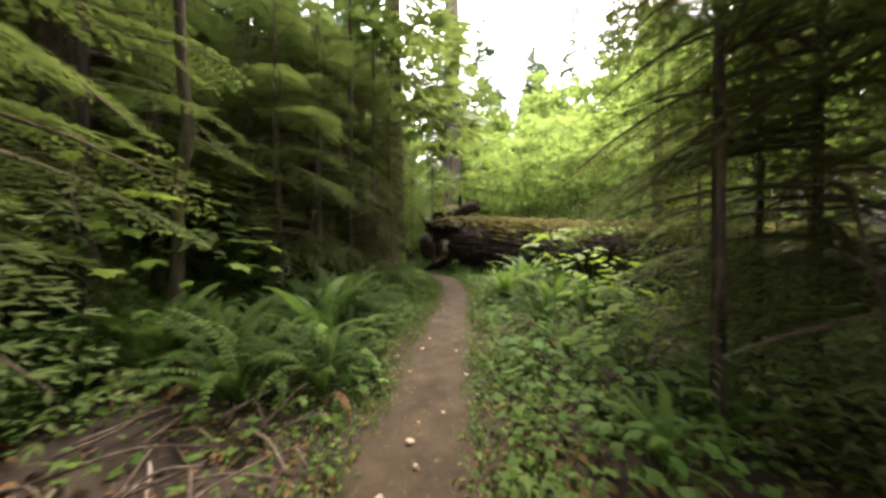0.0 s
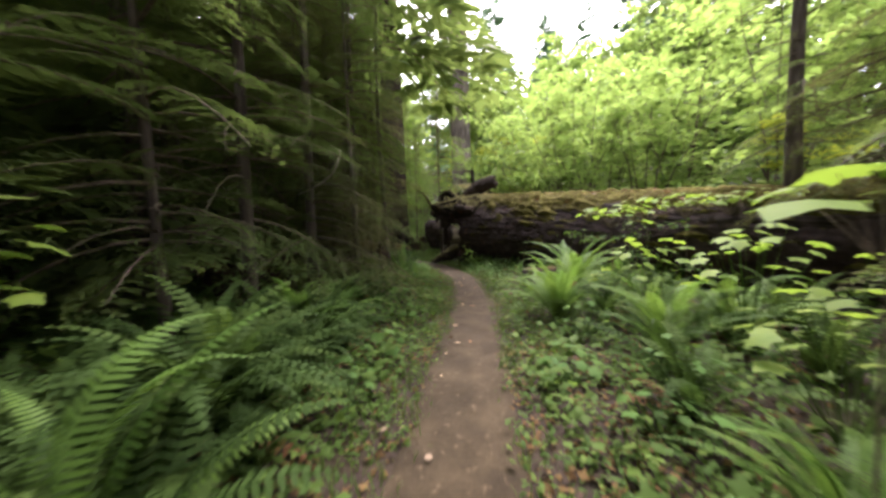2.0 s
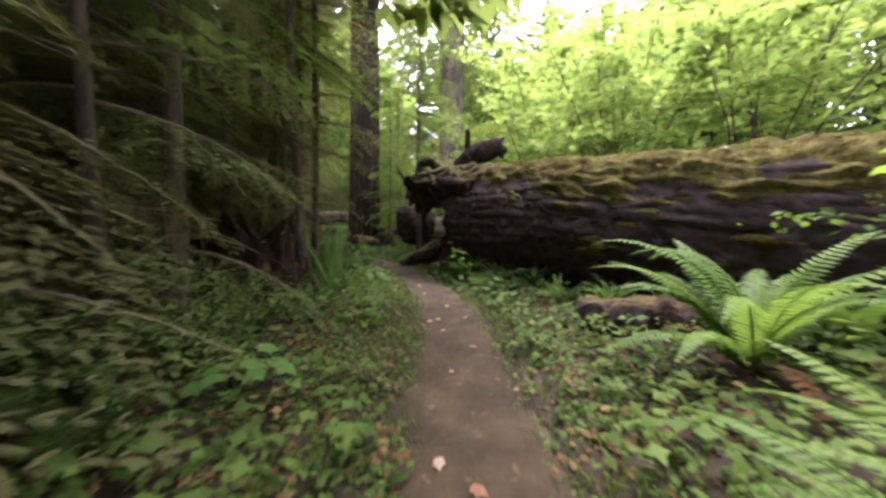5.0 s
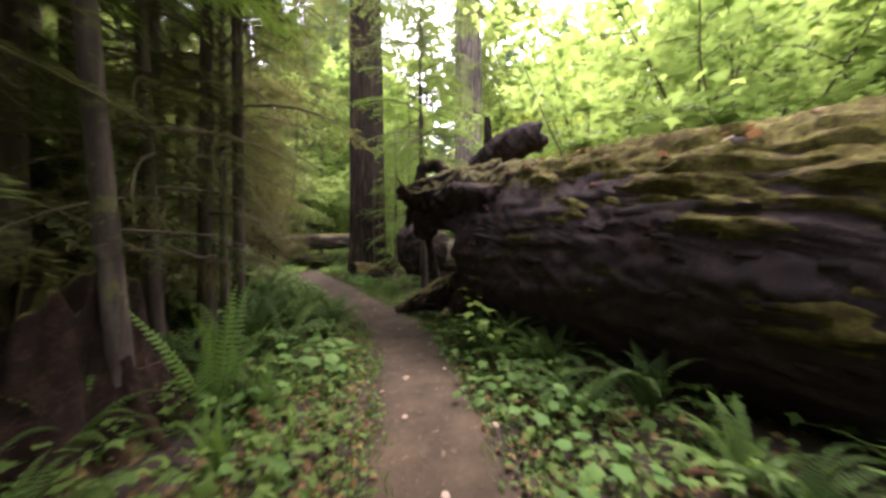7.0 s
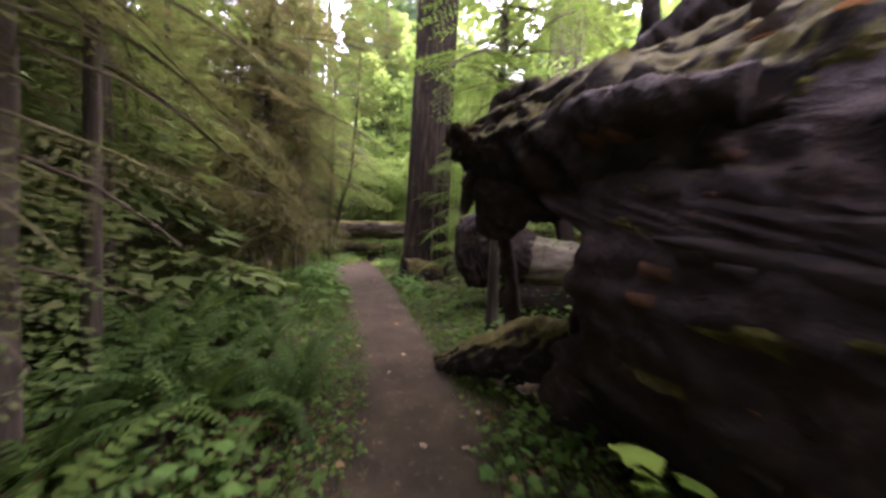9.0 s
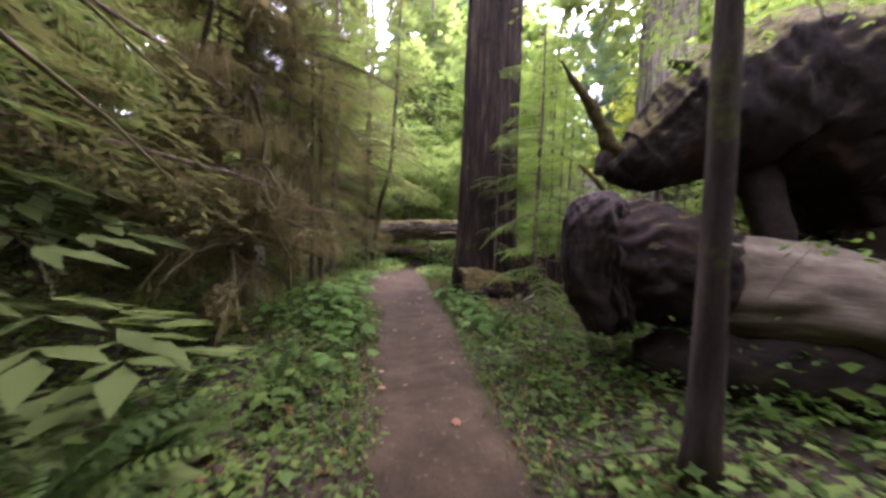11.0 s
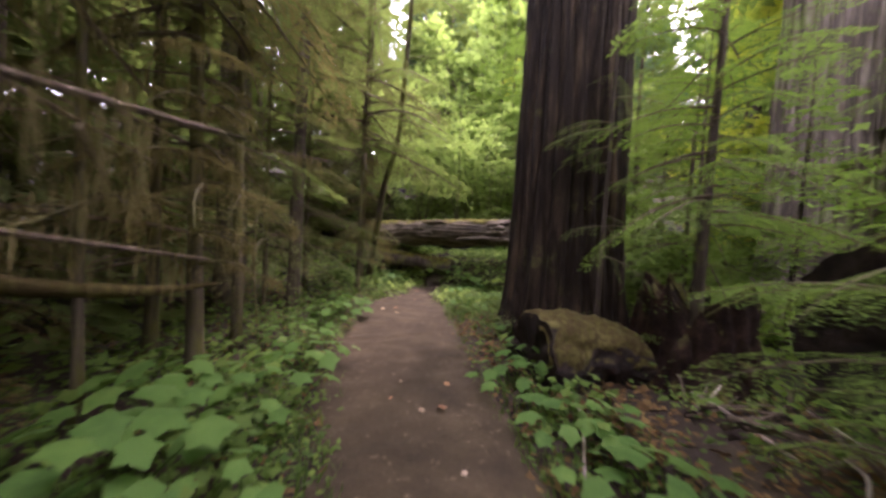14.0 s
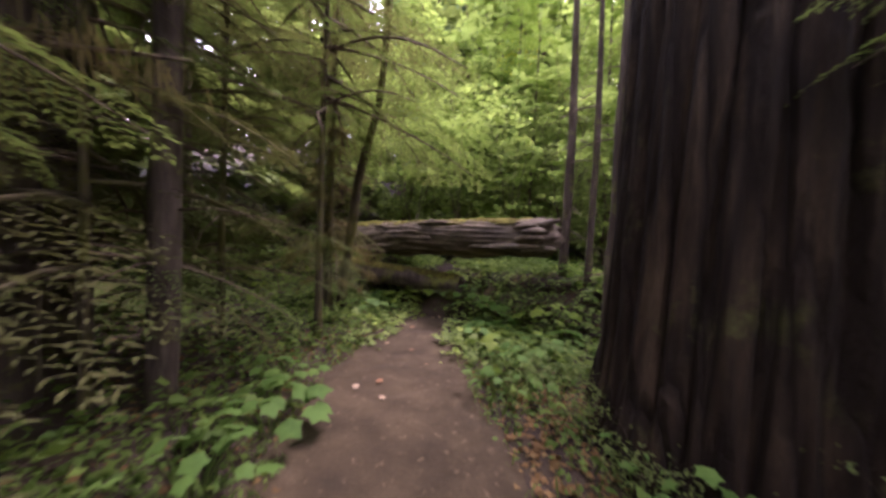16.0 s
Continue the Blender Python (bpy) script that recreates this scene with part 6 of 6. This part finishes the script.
BROAD_AT = [(-1.0, 3.4, 0.3), (-1.25, 4.2, 0.35), (-1.05, 5.6, 0.4), (-0.9, 6.6, 0.35), (0.95, 3.2, 0.35), (1.25, 2.5, 0.4), (1.1, 4.0, 0.4), (1.5, 3.6, 0.5), (1.3, 5.0, 0.45), (1.05, 5.9, 0.35), (1.6, 6.9, 0.5), (1.35, 2.0, 0.45), (1.9, 2.9, 0.55), (1.75, 5.5, 0.5),
            (-0.85, 8.0, 0.3), (-1.2, 9.3, 0.4), (-0.95, 11.6, 0.3), (-1.35, 12.4, 0.4), (-1.2, 13.3, 0.4), (-1.75, 14.2, 0.4), (-1.5, 13.0, 0.5), (-2.2, 15.0, 0.4), (0.75, 13.1, 0.3), (0.95, 12.5, 0.35), (0.45, 14.3, 0.3), (0.8, 13.6, 0.35), (1.15, 11.9, 0.3),
            (-4.2, 18.6, 0.4), (-4.5, 18.3, 0.55), (-4.75, 19.2, 0.45), (-5.0, 19.0, 0.6), (-5.3, 19.9, 0.45), (-3.6, 17.7, 0.4), (-5.7, 20.6, 0.4), (-6.1, 20.9, 0.45), (-6.6, 21.6, 0.4), (-6.8, 22.2, 0.35), (-7.3, 22.7, 0.35), (-3.9, 20.75 + 0.6, 0.3), (-3.3, 20.9, 0.3), (-3.5, 20.3, 0.35), (-2.6, 19.7, 0.3),
            (-3.75, 21.85, 0.4), (-5.3, 23.6, 0.4), (-5.2, 24.4, 0.4), (-2.9, 20.4, 0.3), (-4.15, 21.6 + 1.2, 0.4), (-6.0, 25.0, 0.4), (-3.0, 18.5 + 0.7, 0.3), (-2.5, 18.9, 0.3), (-5.0, 18.1, 0.5), (-5.6, 19.5, 0.5)]
for k, (x, y, h) in enumerate(BROAD_AT):
    if free(x, y, 0.62):
        broad_plant(x, y, h, 14 if y < 17 else 18, (0.105 if y < 17 else 0.13) * (1 + 0.4 * (k % 3 == 0)), 800 + k, spread_=0.34 if y < 17 else 0.44)
for k, (x, y, h) in enumerate(((0.3, 13.95, 0.3), (0.62, 13.5, 0.4), (0.95, 13.1, 0.4), (0.15, 14.5, 0.28), (1.25, 12.7, 0.4), (0.5, 13.0, 0.25), (0.45, 14.2, 0.35), (-0.1, 15.1, 0.25))):
    broad_plant(x, y, h * 0.8, 14, 0.1, 840 + k, spread_=0.34)
for k, (x, y, h) in enumerate(((-6.0, 25.5, 0.35), (-5.5, 25.2, 0.4), (-5.0, 25.0, 0.35), (-5.8, 24.9, 0.3), (-6.3, 25.9, 0.35), (-5.2, 25.6, 0.4), (-8.4, 25.6, 0.35), (-8.2, 26.3, 0.35), (-8.8, 26.2, 0.4), (-7.2, 26.6, 0.3), (-6.7, 26.2, 0.35), (-7.7, 26.4, 0.3))):
    broad_plant(x, y, h, 14, 0.2, 860 + k, LEAF_YELLOW if k % 2 else None, 0.45)
for k, (x, y, h) in enumerate(((2.45, 4.2, 1.35), (2.3, 4.9, 1.2), (2.9, 6.2, 1.4), (2.75, 8.65, 1.62), (3.4, 8.7, 1.7), (4.1, 8.75, 1.75), (4.8, 8.7, 1.8), (5.4, 8.8, 1.75), (2.0, 3.4, 0.9), (2.3, 7.0, 1.5))):
    broad_plant(x, y, h, 28, 0.16, 870 + k, LEAF_YELLOW, 0.55, "bright yellow-green maple seedling with broad leaves", "maple_seedling", y > 8)
broad_plant(1.4, 4.1, 1.62, 7, 0.26, 888, LEAF_YELLOW, 0.3, "bright yellow-green maple seedling with broad leaves", "maple_seedling", True)
for k, (x, y, h) in enumerate(((-3.1, 4.6, 1.9), (-3.5, 3.5, 2.2), (-3.3, 2.9, 2.4))):
    broad_plant(x, y, h, 16, 0.22, 890 + k, LEAF_YELLOW, 0.8, "slender maple sapling with yellow-green leaves", "maple_seedling")
for k in range(90):
    x, y = rf.uniform(-12, 12), rf.uniform(0, 36)
    if free(x, y, 1.7):
        (HUCKLE_DARK if x < -3 and y < 16 else HUCKLE[k % 2]).put(x, y, rf.uniform(0.6, 1.1), 360 * rf.rand(), "undergrowth shrubs")


# ---- carpet of small herbs ----
def carpet(name, label, leaf, mat, seed, n, lo, hi, y0, y1, size, per, h, side=0, category="groundcover", pitch=0.1, falloff=1.0):
    """Clumps of small leaves on both sides of the trail, between lo and hi metres from its middle."""
    r = R(seed)
    s = r.uniform(0, 1, n * 4)
    c = way_place(s)
    t = way_place(np.clip(s + 0.004, 0, 1)) - way_place(np.clip(s - 0.004, 0, 1))
    t /= np.linalg.norm(t, axis=1)[:, None]
    off = lo + (hi - lo) * r.rand(len(s)) ** falloff
    sg = np.where(r.rand(len(s)) < 0.5, -1, 1) if side == 0 else np.full(len(s), side)
    off = off + width_at(c[:, 1]) - 0.43
    p = c + np.stack([t[:, 1], -t[:, 0]], -1) * (off * sg)[:, None]
    d = off_way(p[:, 0], p[:, 1])
    patch = wob(np.concatenate([p, 0 * p[:, :1]], 1), 1.3, seed)
    bare = (np.hypot(p[:, 0] + 1.9, p[:, 1] - 1.9) < 1.05) | (np.hypot(p[:, 0] + 2.1, p[:, 1] - 21.7) < 1.15) | (np.hypot(p[:, 0] + 3.9, p[:, 1] - 22.9) < 1.35)
    if category != "litter":
        d = np.where(bare & (r.rand(len(d)) < 0.75), 0.0, d)
    ok = (d > lo + width_at(p[:, 1]) - 0.45) & (p[:, 1] > y0) & (p[:, 1] < y1) & (patch > -0.45 + 0.5 * r.rand(len(s)) - 0.25)
    p = p[ok][:n]
    m = len(p) * per
    q = np.repeat(p, per, 0) + r.normal(0, 0.07 + 0.4 * size, (m, 2))
    keep = off_way(q[:, 0], q[:, 1]) > (lo + width_at(q[:, 1]) - 0.43) * 0.9
    q = q[keep]
    m = len(q)
    z = ground_z(q[:, 0], q[:, 1]) + h * r.rand(m) ** 1.2
    v, f = scatter(*leaf, np.concatenate([q, z[:, None]], 1), rot(r.uniform(0, 6.28, m), r.normal(pitch, 0.3, m), r.normal(0, 0.3, m)), size * r.uniform(0.55, 1.3, m))
    tagged(piece(name, mesh_np(name, v, f), mat), label, category, kind="stuff")


carpet("herb_carpet", "low bright green herbs lining both sides of the trail", OVAL_LEAF, M_HERB, 1, 4200, 0.37, 1.9, -1, 30, 0.055, 8, 0.13, falloff=1.2)
carpet("herb_carpet", "taller green leafy herbs on the forest floor", FIVE_LEAF, M_BROAD, 2, 2600, 0.62, 3.2, -1, 30, 0.1, 8, 0.28)
carpet("herb_carpet", "small green woodland herbs spreading under the trees", SMALL_LEAF, M_HERB, 3, 5200, 0.7, 6.0, -2, 32, 0.075, 10, 0.22)
carpet("grass_tufts", "thin yellow-green grass along the trail's edges", BLADE, M_HERB, 4, 900, 0.29, 0.8, -1, 30, 0.11, 8, 0.0, category="grass", pitch=0.0)
carpet("grass_tufts", "dull green grass beside the trail", BLADE, M_HERB, 14, 1800, 0.33, 1.3, -1, 30, 0.14, 8, 0.0, category="grass", pitch=0.0)
carpet("herb_carpet", "bright yellow-green herbs where the trail bends away", FIVE_LEAF, M_MAPLE, 24, 1300, 0.05, 2.8, 24.0, 28.5, 0.12, 9, 0.2)
carpet("leaf_litter", "brown fallen leaves scattered beside the trail", FIVE_LEAF, M_LITTER, 5, 2300, 0.30, 1.5, -1, 30, 0.06, 5, 0.03, category="litter")
carpet("leaf_litter", "small brown leaf fragments on the trodden soil", SMALL_LEAF, M_LITTER, 6, 2600, 0.02, 0.62, -1, 30, 0.028, 3, 0.006, category="litter", pitch=0.0)
carpet("herb_carpet", "dark green undergrowth covering the deeper forest floor", SMALL_LEAF, M_NEEDLE_LIGHT, 7, 4200, 2.6, 15.0, -6, 45, 0.17, 7, 0.5)

carpet("leaf_litter", "orange-brown fallen leaves among the herbs along the log", FIVE_LEAF, M_LITTER, 26, 520, 0.4, 2.4, 8.5, 15.5, 0.06, 4, 0.2, category="litter")
carpet("leaf_litter", "brown leaves and twigs beside the giant trunk", FIVE_LEAF, M_LITTER, 25, 1500, 0.5, 3.2, 20.2, 24.0, 0.07, 5, 0.05, 1, category="litter")
carpet("leaf_litter", "brown leaves and needles strewn over the forest floor", SMALL_LEAF, M_LITTER, 15, 3600, 0.8, 5.0, -1, 30, 0.07, 5, 0.03, category="litter", pitch=0.0)

for k, (x, y, s) in enumerate(((-2.0, 8.8, 0.8), (-2.3, 9.6, 0.9), (-1.85, 9.9, 0.6), (-2.5, 8.0, 0.8), (-2.2, 7.2, 0.7), (-1.9, 6.4, 0.6), (-1.8, 9.3, 0.65))):
    HUCKLE_DARK.put(x, y, s, 70 * k, "undergrowth shrubs")
for k, (x, y, s) in enumerate(((-6.4, 25.75, 0.45), (-5.6, 25.5, 0.5), (-7.0, 26.0, 0.4), (-4.9, 25.35, 0.5), (-6.0, 25.9, 0.4))):
    HUCKLE[k % 2].put(x, y, s, 50 * k, "undergrowth shrubs")
# brush at the giant trunk's foot
for k, (x, y, s) in enumerate(((-4.35, 22.75, 0.35), (-3.4, 22.55, 0.45), (-4.75, 23.2, 0.45), (-2.6, 22.9, 0.6), (-3.0, 22.4, 0.4))):
    (HUCKLE[0] if k == 3 else HUCKLE_DARK).put(x, y, s, 70 * k, "undergrowth shrubs")

# single fallen leaves on the trail
LEAF_FALLEN = [mesh_np("fallen_leaf", *MAPLE_LEAF) for _ in range(2)]
LEAF_FALLEN[0].materials.append(leaf_material("dry_pale_leaf", (0.18, 0.12, 0.07), (0.25, 0.18, 0.11), (0.34, 0.26, 0.17), 0.15, 0.8, 0.2, "object"))
LEAF_FALLEN[1].materials.append(leaf_material("dry_orange_leaf", (0.14, 0.065, 0.03), (0.2, 0.1, 0.045), (0.27, 0.15, 0.06), 0.15, 0.8, 0.2, "object"))
for k in range(84):
    c = way_place(np.array([rf.uniform(0.12, 0.85)]))[0]
    x, y = c[0] + rf.uniform(-0.55, 0.55), c[1] + rf.uniform(-0.3, 0.3)
    q = LEAF_FALLEN[0] if k % 3 else LEAF_FALLEN[1]
    ob = piece("fallen_leaf", q, None, None, "", pose(x, y, max(gz(x, y), 0.012) + 0.018, rf.uniform(-14, 14), rf.uniform(-14, 14), 360 * rf.rand()) @ Matrix.Scale(rf.uniform(0.035, 0.085), 4))
    tagged(ob, "pale dry fallen maple leaf on the trail" if k % 3 else "orange-brown fallen maple leaf on the trail", "leaf", "fallen leaves")
for k in range(100):
    s = rf.uniform(0.2, 9)
    a = radians(rf.uniform(75, 130))
    p = log_point(np.array([s]), np.array([a]), main_radius(np.array([s])) * 1.07 + 0.05)[0]
    ob = piece("fallen_leaf", LEAF_FALLEN[min(1, k % 3)], None, None, "", pose(p[0] + LOG_A[0], p[1] + LOG_A[1], p[2] + 0.02, rf.uniform(-20, 20), rf.uniform(-20, 20), 360 * rf.rand()) @ Matrix.Scale(rf.uniform(0.06, 0.13), 4))
    tagged(ob, "dry brown fallen leaf on the mossy log", "leaf", "fallen leaves")
# dead wood beside the trail's start and by the giant trunk
rd = R(41)
for k in range(60):
    x, y = rd.uniform(-2.6, -0.8), rd.uniform(1.3, 2.6) + (19.5 if k > 25 else 0)
    a, L = rd.normal(0.7, 0.9), rd.uniform(0.3, 0.95)
    if off_way(np.array([x + L * math.cos(a)]), np.array([y + L * math.sin(a)]))[0] < 0.62:
        a += 2.2
    z = gz(x, y) + rd.uniform(0.02, 0.14)
    limb("fallen_stick", "bleached dead branch on dark forest litter" if k % 14 == 0 else "dark dead branch on forest litter",
         [(x, y, z), (x + 0.5 * L * math.cos(a) + 0.06, y + 0.5 * L * math.sin(a), z + rd.uniform(0.0, 0.12)), (x + L * math.cos(a), y + L * math.sin(a), z + rd.uniform(-0.04, 0.1))],
         [rd.uniform(0.008, 0.026), 0.01, 0.004], M_STICK if k % 14 == 0 else M_TWIG, 950 + k, 0.15, 7, 9)
# sticks on the ground
for k in range(70):
    x, y = rf.uniform(-5, 3.5), rf.uniform(1, 25)
    d = off_way(np.array([x]), np.array([y]))[0]
    if d < 1.3 or d > 3.6 or not free(x, y, 0.5):
        continue
    a, L = rf.uniform(0, 6.28), rf.uniform(0.4, 1.6)
    z = gz(x, y) + 0.03
    limb("fallen_stick", "thin bleached dead stick lying on the forest floor" if k % 2 else "dark dead stick lying on the forest floor",
         [(x, y, z), (x + 0.5 * L * math.cos(a) + 0.05, y + 0.5 * L * math.sin(a), z + 0.05), (x + L * math.cos(a), y + L * math.sin(a), z + 0.02)], [0.014, 0.012, 0.006], M_STICK if k % 2 else M_TWIG, 900 + k, 0.1, 6, 8)
